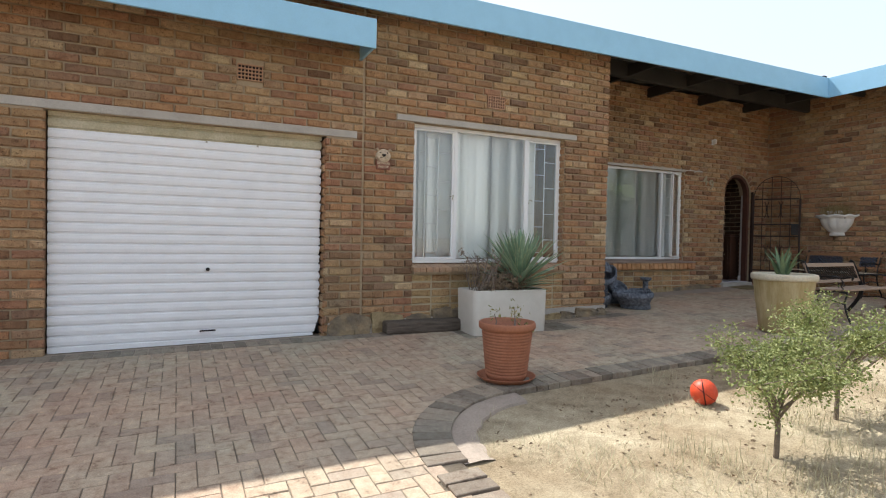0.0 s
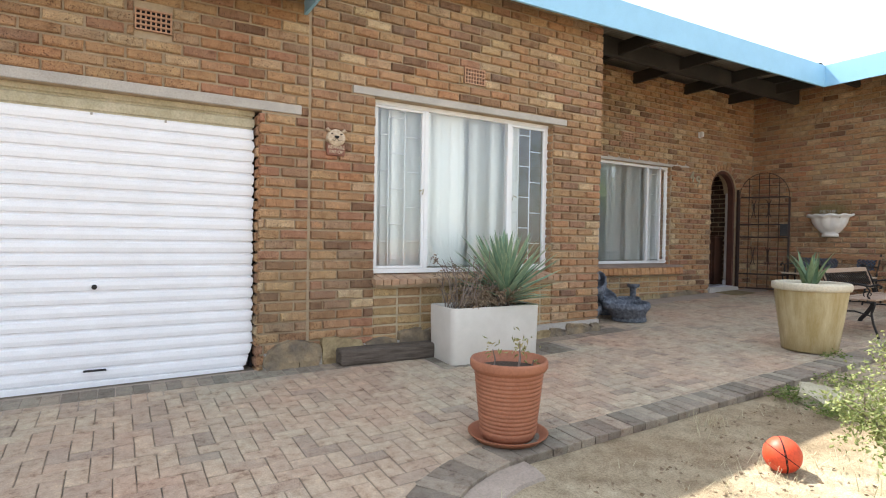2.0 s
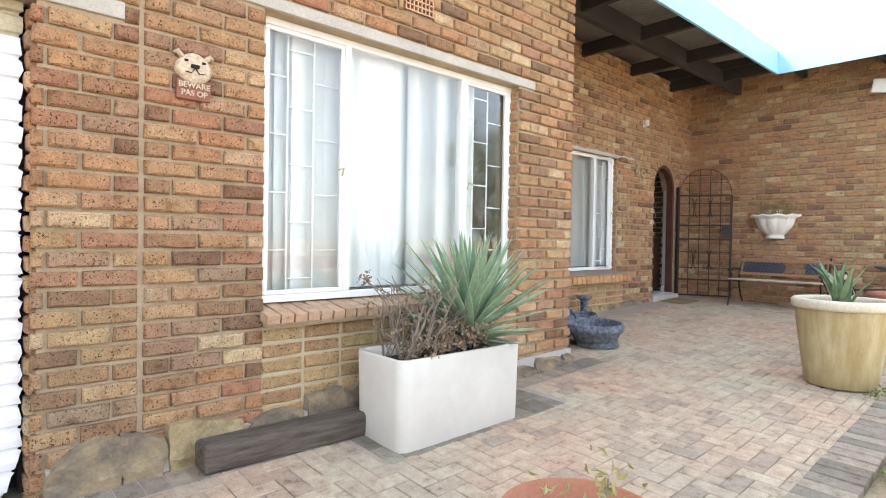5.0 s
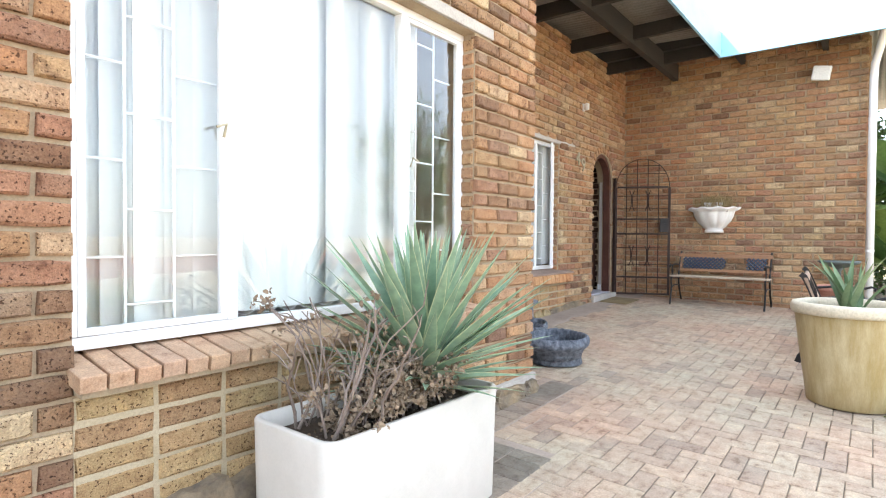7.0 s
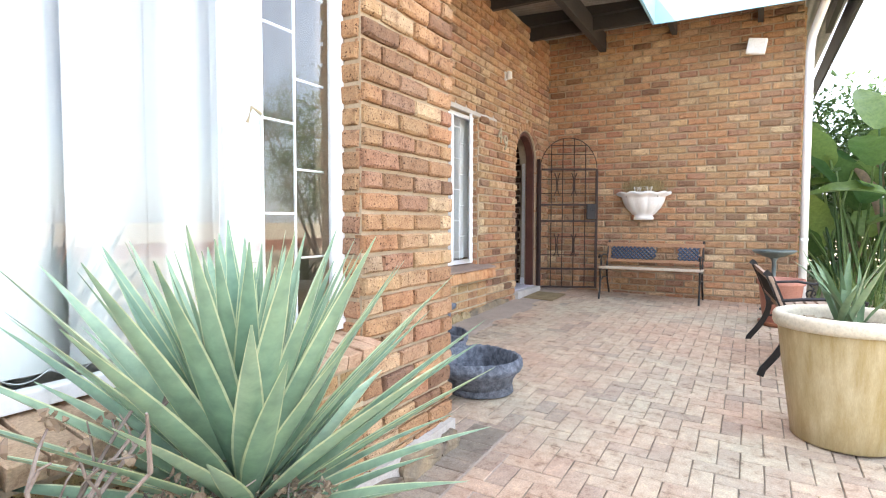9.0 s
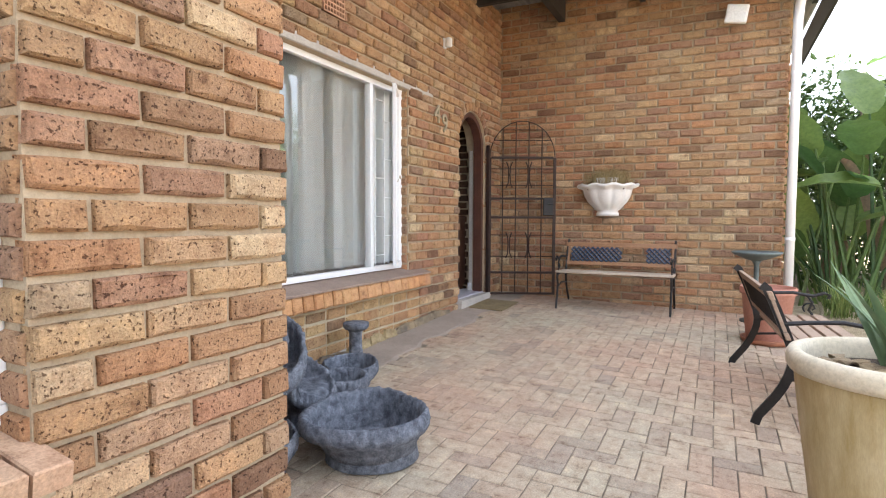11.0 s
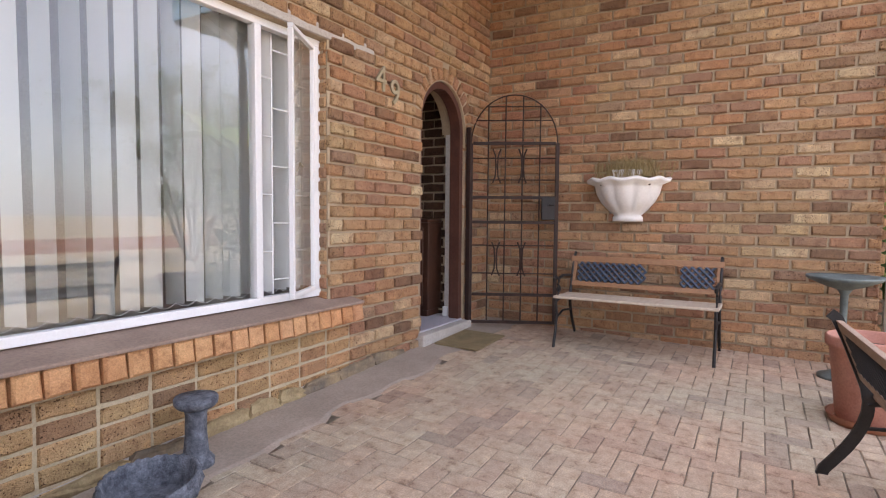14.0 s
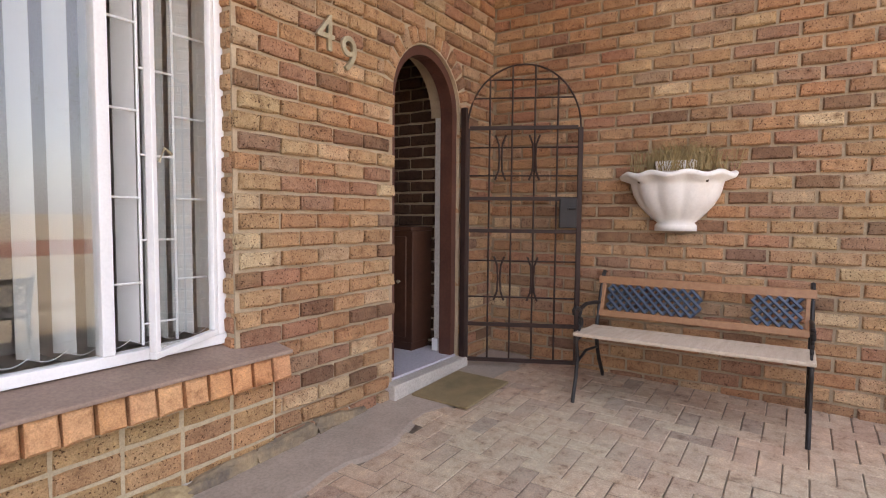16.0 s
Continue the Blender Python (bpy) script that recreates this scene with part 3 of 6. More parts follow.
def build_roof():
    # garage roof: lower, with its own fascia
    bm = bmesh.new()
    box(bm, -9.5, -0.48, 2.83, 2.17, -0.45, 3.12, 0.004)
    tagged(part("trim_garage", bm, BLUE), "sky-blue painted fascia board of the garage roof", "fascia", "", "structure")
    bm = bmesh.new()
    box(bm, 2.14, -0.449, 2.84, 2.17, -0.002, 3.115, 0.003)
    tagged(part("trim_garage_end", bm, BLUE), "sky-blue painted end board of the garage roof", "fascia", "", "structure")
    bm = bmesh.new()
    box(bm, -9.5, -0.449, 3.06, 2.139, -0.002, 3.10)
    tagged(part("ceiling_garage", bm, DARKWOOD), "dark boarded soffit of the garage eave", "soffit", "", "structure")
    # main roof fascia along the front, then along the wing
    F0, F1 = 3.38, 3.70
    for name, b in (("trim_front", (-9.5, -0.30, F0, 9.969, -0.27, F1)), ("trim_wing", (9.97, -2.25, F0, 10.0, -0.27, F1))):
        bm = bx(*b)
        if name == "trim_front":
            bmesh.ops.bisect_plane(bm, geom=bm.verts[:] + bm.edges[:] + bm.faces[:], plane_co=(2, 0, 0), plane_no=(1, 0, 0))
            for v in bm.verts:
                v.co.z -= ROOF_FALL * (9.97 - max(2.0, v.co.x))
        tagged(part(name, bm, BLUE), "sky-blue painted roof fascia board", "fascia", "", "structure")
    # corrugated sheets: waves run down the slope
    def sheet(name, x0, x1, y0, y1, zf, along_x, mat, label):
        bm = bmesh.new()
        prev = None
        n = int((x1 - x0 if not along_x else y1 - y0) / 0.019)
        for i in range(n + 1):
            t = i / n
            wz = 0.009 * math.cos(2 * math.pi * i / 4)
            if along_x:
                v = [bm.verts.new((x0, y0 + (y1 - y0) * t, zf(x0) + wz)), bm.verts.new((x1, y0 + (y1 - y0) * t, zf(x1) + wz))]
            else:
                v = [bm.verts.new((x0 + (x1 - x0) * t, y0, zf(y0) + wz)), bm.verts.new((x0 + (x1 - x0) * t, y1, zf(y1) + wz))]
            if prev:
                bm.faces.new((prev[0], v[0], v[1], prev[1]))
            prev = v
        if not along_x:
            for v in bm.verts:
                v.co.z -= ROOF_FALL * (9.97 - max(2.0, v.co.x))
        tagged(part(name, bm, mat, None, "", True), label, "roof", "", "structure")
    rise = lambda y: 3.665 + 0.045 * (y + 0.3)
    sheet("ceiling_porch", -9.5, 9.96, -0.265, 9.0, rise, False, SHEET, "dark corrugated roof sheeting seen from below")
    sheet("ceiling_wing", 9.98, 18.0, -2.25, 9.0, lambda x: 3.66 + 0.04 * (x - 10), True, SHEET, "dark corrugated wing roof sheeting seen from below")
    # rafters and purlins
    for i in range(4):
        x = 6.35 + i * 1.22
        bm = bx(-0.03, -1.48, -0.09, 0.03, 0.0, 0.07, 0.004)
        ob = part("rafter", bm, DARKWOOD)
        ob.matrix_world = Matrix.Translation((x, REC_Y, 3.52 - ROOF_FALL * (9.97 - x)))
        tagged(ob, "black-stained timber rafter under the porch roof", "rafter", "porch rafters", "structure")
    for i, y in enumerate((0.62, -0.18)):
        bm = bx(COR_X, y - 0.02, 3.585, 9.95, y + 0.02, 3.625, 0.003)
        for v in bm.verts:
            v.co.z -= ROOF_FALL * (9.97 - v.co.x)
        tagged(part("purlin", bm, DARKWOOD), "black-stained purlin under the roof sheets", "purlin", "purlins", "structure")
    # added board, blocks sky light leaking between the two roof sheets
    tagged(part("roof_gap_board", bx(9.90, -0.264, 3.585, 9.985, 2.5, 3.74, 0.004), DARKWOOD), "added black board closing the gap where the two roofs meet", "beam", "", "structure")
    tagged(part("porch_beam", bx(COR_X + 0.002, 0.415, 3.365, 10.70, 0.495, 3.60, 0.006), DARKWOOD), "heavy black-stained beam along the porch under the rafters", "beam", "", "structure")
    for y in (0.52, -0.42, -1.36, -2.1):
        bm = bx(10.0, y - 0.03, 3.46, 11.6, y + 0.03, 3.63, 0.004)
        tagged(part("rafter", bm, DARKWOOD), "black-stained rafter end over the end wall", "rafter", "wing rafters", "structure")
    bm = bx(10.0, -2.27, 3.36, 18, -2.235, 3.68, 0.004)
    tagged(part("trim_verge", bm, DARKWOOD), "dark verge board of the wing roof", "fascia", "", "structure")


# ---- paving ----
def paver_mesh(a, b, mat, seed):
    key = ("p", round(a, 3), round(b, 3), mat.name, seed)
    if key in BRICK_SHAPES:
        return BRICK_SHAPES[key]
    rng = random.Random(seed + 31)
    vs, fs, bev = [], [], 0.0035
    for ix, iy in ((-1, -1), (1, -1), (1, 1), (-1, 1)):
        j = rng.uniform(-0.0015, 0.0015)
        vs += [(ix * (a / 2 - bev) + j, iy * (b / 2 - bev), rng.uniform(-0.001, 0.001)), (ix * a / 2 + j, iy * b / 2, -bev), (ix * a / 2 + j, iy * b / 2, -0.05)]
    fs.append((0, 3, 6, 9))
    for k in range(4):
        p, q = 3 * k, 3 * ((k + 1) % 4)
        fs += [(p, p + 1, q + 1, q), (p + 1, p + 2, q + 2, q + 1)]
    me = bpy.data.meshes.new("paver")
    me.from_pydata(vs, [], fs)
    me.materials.append(mat)
    bm = bmesh.new()
    bm.from_mesh(me)
    bmesh.ops.recalc_face_normals(bm, faces=bm.faces)
    if bm.faces[:][0].normal.z < 0:
        bmesh.ops.reverse_faces(bm, faces=bm.faces)
    bm.to_mesh(me)
    bm.free()
    BRICK_SHAPES[key] = me
    return me


def build_paving():
    slab = bmesh.new()
    cells = {}

    def vert(i, k, drop):
        key = (i, k, drop)
        if key not in cells:
            x, y = -9 + 0.2 * i, -14 + 0.2 * k
            cells[key] = slab.verts.new((min(x, END_X), min(y, REC_Y + 0.1), gz(x, y) - 0.0035 - drop))
        return cells[key]

    for i in range(99):
        for k in range(77):
            if not in_garden(-8.9 + 0.2 * i, -13.9 + 0.2 * k, 0.12):
                slab.faces.new((vert(i, k, 0), vert(i + 1, k, 0), vert(i + 1, k + 1, 0), vert(i, k + 1, 0)))
    bmesh.ops.solidify(slab, geom=slab.faces[:], thickness=0.06)
    pav = tagged(part("pavement", slab, SAND_JOINT), "tan clay pavers laid in herringbone on the sloping drive", "paving", "", "structure")
    rng = random.Random(5)
    S, J = 0.098, 0.0045
    verts, faces, count = [], [], 0

    def on_border(x, y, hx, hy):
        """Over the grey border pavers along the front wall."""
        if x < COR_X + 0.2 and y + hy > -0.20:
            return True
        return x + hx > 3.20 and x - hx < 4.66 and y + hy > -0.62

    def put(cx, cy, horiz):
        nonlocal count
        if not (-2.2 < cx < END_X + 0.1 and -9.0 < cy < REC_Y + 0.05):
            return
        if cy > -0.02 and cx < COR_X + 0.02:
            return
        if in_garden(cx, cy, 0.07):
            return
        if cx > COR_X and cy > REC_Y - 0.30:
            return
        dx, dy = (S / 2, 0.0) if horiz else (0.0, S / 2)
        if not on_border(cx, cy, S / 2 + dx, S / 2 + dy):
            pieces = [(cx, cy, 2 * S - J)]
        else:
            # cut pavers fill the edge
            pieces = [(cx + k * dx, cy + k * dy, S - J) for k in (-1, 1) if not on_border(cx + k * dx, cy + k * dy, S / 2, S / 2)]
        for px, py, ln in pieces:
            me = paver_mesh(ln, S - J, PAVER, rng.randrange(3))
            lift = rng.uniform(-0.001, 0.0025)
            mm = Matrix.Translation((px, py, gz(px, py) + lift)) @ lie(px, py) @ pose(0, 0, 0, rng.uniform(-0.3, 0.3), rng.uniform(-0.3, 0.3), (0 if horiz else 90) + rng.uniform(-0.8, 0.8))
            if count < 298 and 6.8 < px < 10.2 and -0.9 < py < 0.8:
                ob = new("paver", me)
                ob.parent = pav
                ob.matrix_world = mm
                count += 1
            else:
                k = len(verts)
                verts.extend(tuple(mm @ v.co) for v in me.vertices)
                faces.extend(tuple(k + i for i in p.vertices) for p in me.polygons)

    # herringbone: each diagonal step holds one paver across and one along
    for j in range(-116, 116):
        for i in range(-64, 64):
            x, y = (i * 4 + j) * S / 1.0, j * S
            ox, oy = 1.0, -2.0
            put(ox + x + S, oy + y + S / 2, True)
            put(ox + x + 2.5 * S, oy + y, False)
    me = bpy.data.meshes.new("pavers")
    me.from_pydata(verts, [], faces)
    me.materials.append(PAVER)
    ob = new("pavers", me)
    ob.parent = pav
    tagged(ob, "", "", "", "stuff")
    # concrete strip along the porch wall
    bm = bmesh.new()
    n = 40
    rows = []
    for i in range(n + 1):
        x = COR_X + (END_X - COR_X) * i / n
        rows.append([bm.verts.new((x, yy, gz(x, yy) + dz)) for yy, dz in ((REC_Y + 0.02, 0.010), (REC_Y - 0.33 + 0.10 * noise.noise(Vector((x * 2.6, 0, 0))), 0.005), (REC_Y - 0.37 + 0.12 * noise.noise(Vector((x * 2.6, 0, 0))), -0.004))])
    for a, b in zip(rows, rows[1:]):
        for k in range(2):
            bm.faces.new((a[k], a[k + 1], b[k + 1], b[k]))
    tagged(part("pavement_strip", bm, APRON), "worn grey concrete strip along the porch wall", "paving", "", "structure")
    for name, x0, x1, y0 in (("pavement_edge", -3.0, 3.1, -0.34), ("pavement_border", 3.1, 4.75, -0.70), ("pavement_end", 4.75, COR_X + 0.28, -0.34)):
        bm = bmesh.new()
        rows = []
        for i in range(31):
            x = x0 + (x1 - x0) * i / 30
            rows.append([bm.verts.new((x, yy, gz(x, yy) + dz)) for yy, dz in ((0.02, -0.002), (y0, -0.0025), (y0 - 0.06, -0.0045))])
        for a, b in zip(rows, rows[1:]):
            for k in range(2):
                bm.faces.new((a[k], a[k + 1], b[k + 1], b[k]))
        bmesh.ops.recalc_face_normals(bm, faces=bm.faces)
        tagged(part(name, bm, APRON), "worn grey concrete strip along the front wall", "paving", "", "structure")
    # grey border pavers laid end-on to the wall
    rows = [(-0.125, -2.6, COR_X + 0.24), (-0.335, 3.24, 4.68), (-0.545, 3.24, 4.68)]
    for y, x, x_end in rows:
        while x < x_end:
            ob = new("paver", paver_mesh(0.100, 0.203, KERB, rng.randrange(3)))
            ob.parent = pav
            ob.matrix_world = Matrix.Translation((x, y, gz(x, y) + rng.uniform(0.001, 0.004))) @ lie(x, y) @ pose(0, 0, 0, 0, 0, rng.uniform(-1, 1))
            x += 0.105
    # kerb of grey pavers laid side by side
    kerb = tagged(part("kerb", bx(-0.01, -0.01, -0.6, 0.01, 0.01, -0.5), CONCRETE), "grey paver kerb curving round the dry lawn", "kerb", "", "structure")
    line = [(KERB_X, -7.0 + 0.12 * i) for i in range(int((KCY + 7.0) / 0.12))]
    na = int(KERB_R * math.pi / 2 / 0.108)
    spots = [(KERB_X + KERB_W / 2, y, 0) for x, y in line]
    spots += [(KCX + (KERB_R - KERB_W / 2) * math.cos(math.pi - math.pi / 2 * (i + 0.5) / na), KCY + (KERB_R - KERB_W / 2) * math.sin(math.pi - math.pi / 2 * (i + 0.5) / na), -90 * (i + 0.5) / na) for i in range(na)]
    spots += [(KCX + 0.108 * (i + 0.5), KERB_Y - KERB_W / 2, 0) for i in range(int((END_X - 0.6 - KCX) / 0.108))]
    for k, (x, y, a) in enumerate(spots):
        straight = k >= len(line) + na
        me = paver_mesh(0.100 if straight else KERB_W - 0.01, KERB_W - 0.02 if straight else 0.100, KERB, rng.randrange(3))
        ob = new("paver", me)
        ob.parent = kerb
        ob.matrix_world = Matrix.Translation((x, y, gz(x, y) + rng.uniform(0.008, 0.016))) @ lie(x, y) @ pose(0, 0, 0, 0, 0, a + rng.uniform(-1.2, 1.2))


# ---- openings ----
def build_garage_door():
    d = thing("garage_door", Matrix.Identity(4), "closed white corrugated roller garage door with faint dirt", "garage door")
    bm = bmesh.new()
    slats, x0, x1, zb, zt = 23, G_X0 + 0.004, G_X1 - 0.016, -0.06, G_TOP + 0.04
    h = (zt - zb) / slats
    prof = []
    for i in range(slats):
        z = zb + i * h
        prof += [(0.100, z), (0.098, z + 0.008), (0.082, z + 0.016), (0.077, z + h * 0.5), (0.080, z + h * 0.86), (0.098, z + h * 0.95)]
    prof.append((0.100, zt))
    rng = random.Random(17)
    left, right = [], []
    for i, (y, z) in enumerate(prof):
        worn = 0.05 * max(0.0, 1 - (z - zb) / 0.16) + (rng.uniform(0.0, 0.014) if i % 6 > 1 else 0.016)
        left.append(bm.verts.new((x0, y, z)))
        right.append(bm.verts.new((x1 - worn, y, z)))
    for i in range(len(prof) - 1):
        f = bm.faces.new((left[i], right[i], right[i + 1], left[i + 1]))
        f.material_index = 1 if i // 6 >= slats - 2 else 0
    part("curtain", bm, [ROLLER, ROLLER_DIRTY], d)
    # near-black strip painted as the shade in the gap beside the jamb
    part("edge_gap_shade", bx(G_X1 - 0.03, 0.125, -0.16, G_X1 - 0.002, 0.19, G_TOP, 0.003), DARK, d, "near-black strip for the shade in the door's edge gap")
    part("bottom_rail", bx(x0, 0.07, -0.155, x1 - 0.07, 0.11, -0.058, 0.006), ROLLER, d)
    bm = bmesh.new()
    tube(bm, [(0.62, 0.07, 0.02), (0.62, 0.035, 0.03), (0.75, 0.035, 0.03), (0.75, 0.07, 0.02)], 0.008)
    part("pull_handle", bm, IRON, d, "dark metal pull handle")
    part("lock", lathe([(0.018, 0), (0.018, 0.02), (0.004, 0.022)], 12, 0, True), IRON, d, "round key lock").matrix_local = pose(0.68, 0.08, 0.62, 90)
    for x in (0.65, 1.12):
        part("clip", bx(x, 0.066, 1.84, x + 0.016, 0.08, 1.858, 0.002), CONCRETE, d)
    bm = bx(-3.0, -0.012, G_TOP + 0.004, 2.13, 0.2, G_TOP + 0.082, 0.006)
    tagged(part("trim_lintel", bm, CONCRETE), "grey concrete lintel over the garage door", "lintel", "", "structure")
    # near-black sheet close behind the curtain, painted as the garage's shade
    bm = bx(G_X0 - 0.4, 0.2, -0.3, G_X1 + 0.4, 0.24, 2.3)
    tagged(part("garage_shade_sheet", bm, DARK), "near-black sheet standing in for the shade inside the garage", "wall", "", "structure")


def sheet_pane(x0, y, z0, x1, z1):
    bm = bmesh.new()
    bm.faces.new([bm.verts.new(p) for p in ((x0, y, z0), (x1, y, z0), (x1, y, z1), (x0, y, z1))])
    return bm


def window_unit(name, win, y, bays, open_last, label, sill_label):
    """A steel window: bays is the list of mullion places; the outer bays have burglar bars."""
    x0, x1, z0, z1 = win
    w = thing(name, Matrix.Translation((x0, y, z0)), label, "window", "", "structure")
    W, H, f = x1 - x0, z1 - z0, 0.042
    bm = bmesh.new()
    for b in ((0, 0, 0, W, 0.05, f), (0, 0, H - f, W, 0.05, H), (0, 0.001, f, f, 0.049, H - f), (W - f, 0.001, f, W, 0.049, H - f)):
        box(bm, *b, 0.004)
    part("window_frame", bm, WHITE, w)
    for mx in bays:
        part("mullion", bx(mx - 0.022, -0.004, f, mx + 0.022, 0.054, H - f, 0.004), WHITE, w)
    edges = [f] + [e for mx in bays for e in (mx - 0.022, mx + 0.022)] + [W - f]
    for k in range(len(bays) + 1):
        a, b = edges[2 * k], edges[2 * k + 1]
        side = k != 1
        is_open = open_last and k == len(bays)
        hinge = Matrix.Translation((b, 0.0, 0)) @ pose(0, 0, 0, 0, 0, 27) if is_open else Matrix.Translation((b, 0, 0))
        if side:
            bm = bmesh.new()
            s = 0.026
            for q in ((a - b, 0.0, f + 0.002, 0, 0.03, f + s), (a - b, 0.0, H - f - s, 0, 0.03, H - f - 0.002), (a - b, 0.001, f + s, a - b + s, 0.029, H - f - s), (-s, 0.001, f + s, 0, 0.029, H - f - s)):
                box(bm, *q, 0.003)
            sash = part("sash", bm, WHITE, w)
            sash.matrix_local = hinge
            p = part("pane", sheet_pane(a - b + s - 0.004, 0.014, f + s - 0.004, -s + 0.004, H - f - s + 0.004), GLASS, w)
            p.matrix_local = hinge
            p.visible_shadow = False
            bm = bmesh.new()
            for i in (1, 2):
                tube(bm, [(a + (b - a) * i / 3, 0.075, f), (a + (b - a) * i / 3, 0.075, H - f)], 0.006, 6)
            for i in range(9):
                zz = f + (H - 2 * f) * (i + 0.5) / 9
                xa, xb = (a, a + (b - a) / 3) if i % 2 else (a + (b - a) / 3, a + 2 * (b - a) / 3)
                tube(bm, [(xa, 0.075, zz), (xb, 0.075, zz)], 0.005, 6)
                if not i % 2:
                    continue
                tube(bm, [(a + 2 * (b - a) / 3, 0.075, zz), (b, 0.075, zz)], 0.005, 6)
            part("burglar_bars", bm, WHITE, w, "white burglar bars behind the glass")
            bm = bmesh.new()
            tube(bm, [((0 if k == 0 else a - b) + (-0.02 if k == 0 else 0.02), -0.01, H * 0.47), ((0 if k == 0 else a - b) + (-0.02 if k == 0 else 0.02), -0.03, H * 0.5), ((0 if k == 0 else a - b) + (-0.06 if k == 0 else 0.06), -0.03, H * 0.49)], 0.006, 6)
            part("latch", bm, BRASS, w).matrix_local = hinge
        else:
            p = part("pane", sheet_pane(a - 0.004, 0.022, f - 0.004, b + 0.004, H - f + 0.004), GLASS, w)
            p.visible_shadow = False
    return w


def build_window_front():
    window_unit("window_1", W1, 0.085, (0.575, 1.565), False, "white steel three-part window with vertical blinds behind", "")
    tagged(part("trim_lintel_window", bx(2.58, -0.014, W1[3] + 0.002, 5.07, 0.2, W1[3] + 0.068, 0.006), CONCRETE), "grey concrete lintel over the front window", "lintel", "", "structure")
    sill = tagged(part("sill_front", bx(W1[0], -0.07, W1[2] - 0.115, W1[1], 0.2, W1[2] - 0.056), MORTAR), "sloping sill of brown bricks on edge", "sill", "", "structure")
    n = 27
    for i in range(n):
        x = W1[0] - 0.02 + (W1[1] - W1[0] + 0.04) * (i + 0.5) / n
        ob = new("brick", paver_mesh((W1[1] - W1[0] + 0.04) / n - 0.010, 0.26, SILL_BRICK, i % 3))
        ob.parent = sill
        ob.matrix_world = pose(x, 0.02, W1[2] - 0.022 + 0.002 * math.sin(i * 2.3), 9 + math.sin(i * 1.7), 0, 0.8 * math.sin(i * 3.1))
    # blinds: one thing of many slats
    bl = thing("vertical_blind", Matrix.Translation((W1[0], 0.130, W1[2])), "closed pale vertical blind hanging behind the front window", "blind")
    slat_set(bl, W1[1] - W1[0], W1[3] - W1[2], 16, 0.0885, 0.1085, 0.117, 3)


def slat_set(parent, width, height, n, first, pitch, wide, turn):
    rng = random.Random(n)
    me = None
    for i in range(n):
        if me is None:
            bm = bmesh.new()
            rows = []
            for k in range(7):
                u = k / 6 - 0.5
                rows.append([bm.verts.new((u * wide, 0.0018 * (1 - (2 * u) ** 2), z)) for z in (0.055, height + 0.05)])
            for a, b in zip(rows, rows[1:]):
                bm.faces.new((a[0], b[0], b[1], a[1]))
            bmesh.ops.solidify(bm, geom=bm.faces[:], thickness=0.001)
            me = to_mesh("slat", bm, BLINDS)
        ob = new("slat", me)
        ob.parent = parent
        ob.matrix_local = Matrix.Translation((first + pitch * i, 0.05, 0)) @ pose(0, 0, 0, 0, 0, turn + rng.uniform(-1.2, 1.2))
        if i:
            bm = bmesh.new()
            x = first + pitch * i
            tube(bm, [(x - pitch * (1 - k / 6), 0.045, 0.062 - 0.022 * math.sin(math.pi * k / 6)) for k in range(7)], 0.0014, 5)
            part("bead_chain", bm, WHITE, parent)
    part("head_rail", bx(-0.05, 0.02, height + 0.05, width + 0.05, 0.08, height + 0.09, 0.004), WHITE, parent)


def build_window_porch():
    window_unit("window_2", W2, REC_Y + 0.06, (0.64, 2.04), True, "white steel porch window with its end sash standing ajar", "")
    tagged(part("trim_lintel_porch", bx(W2[0] - 0.26, REC_Y - 0.012, W2[3] + 0.002, W2[1] + 0.45, REC_Y + 0.2, W2[3] + 0.073, 0.006), CONCRETE), "grey concrete lintel over the porch window", "lintel", "", "structure")
    sill = tagged(part("sill_porch", bx(W2[0] - 0.19, REC_Y - 0.04, W2[2] - 0.19, W2[1] + 0.18, REC_Y + 0.2, W2[2] - 0.115), MORTAR), "deep sill of brown bricks on edge", "sill", "", "structure")
    n = 29
    xa, xb = W2[0] - 0.2, W2[1] + 0.2
    for i in range(n):
        x = xa + (xb - xa) * (i + 0.5) / n
        lower = new("brick", brick_mesh(round((xb - xa) / n - 0.008, 3), 0.11, SILL_FRONT, i % 3, 0.05, 0.011))
        lower.parent = sill
        lower.matrix_world = pose(x, REC_Y - 0.122, W2[2] - 0.112, -6)
    top = part("sill_cap", bx(xa, -0.128, -0.012, xb, 0.11, 0.006, 0.005), surface("brown_sill_render", (0.27, 0.19, 0.15), (0.35, 0.255, 0.20), 5, 70, 0.75, 0, 0.25, 0.002), sill)
    top.matrix_world = pose(0, REC_Y, W2[2] - 0.026, 10)
    bl = thing("vertical_blind", Matrix.Translation((W2[0], REC_Y + 0.125, W2[2])), "half-turned grey vertical blind behind the porch window", "blind")
    slat_set(bl, W2[1] - W2[0], W2[3] - W2[2], 23, 0.06, 0.111, 0.100, -69)


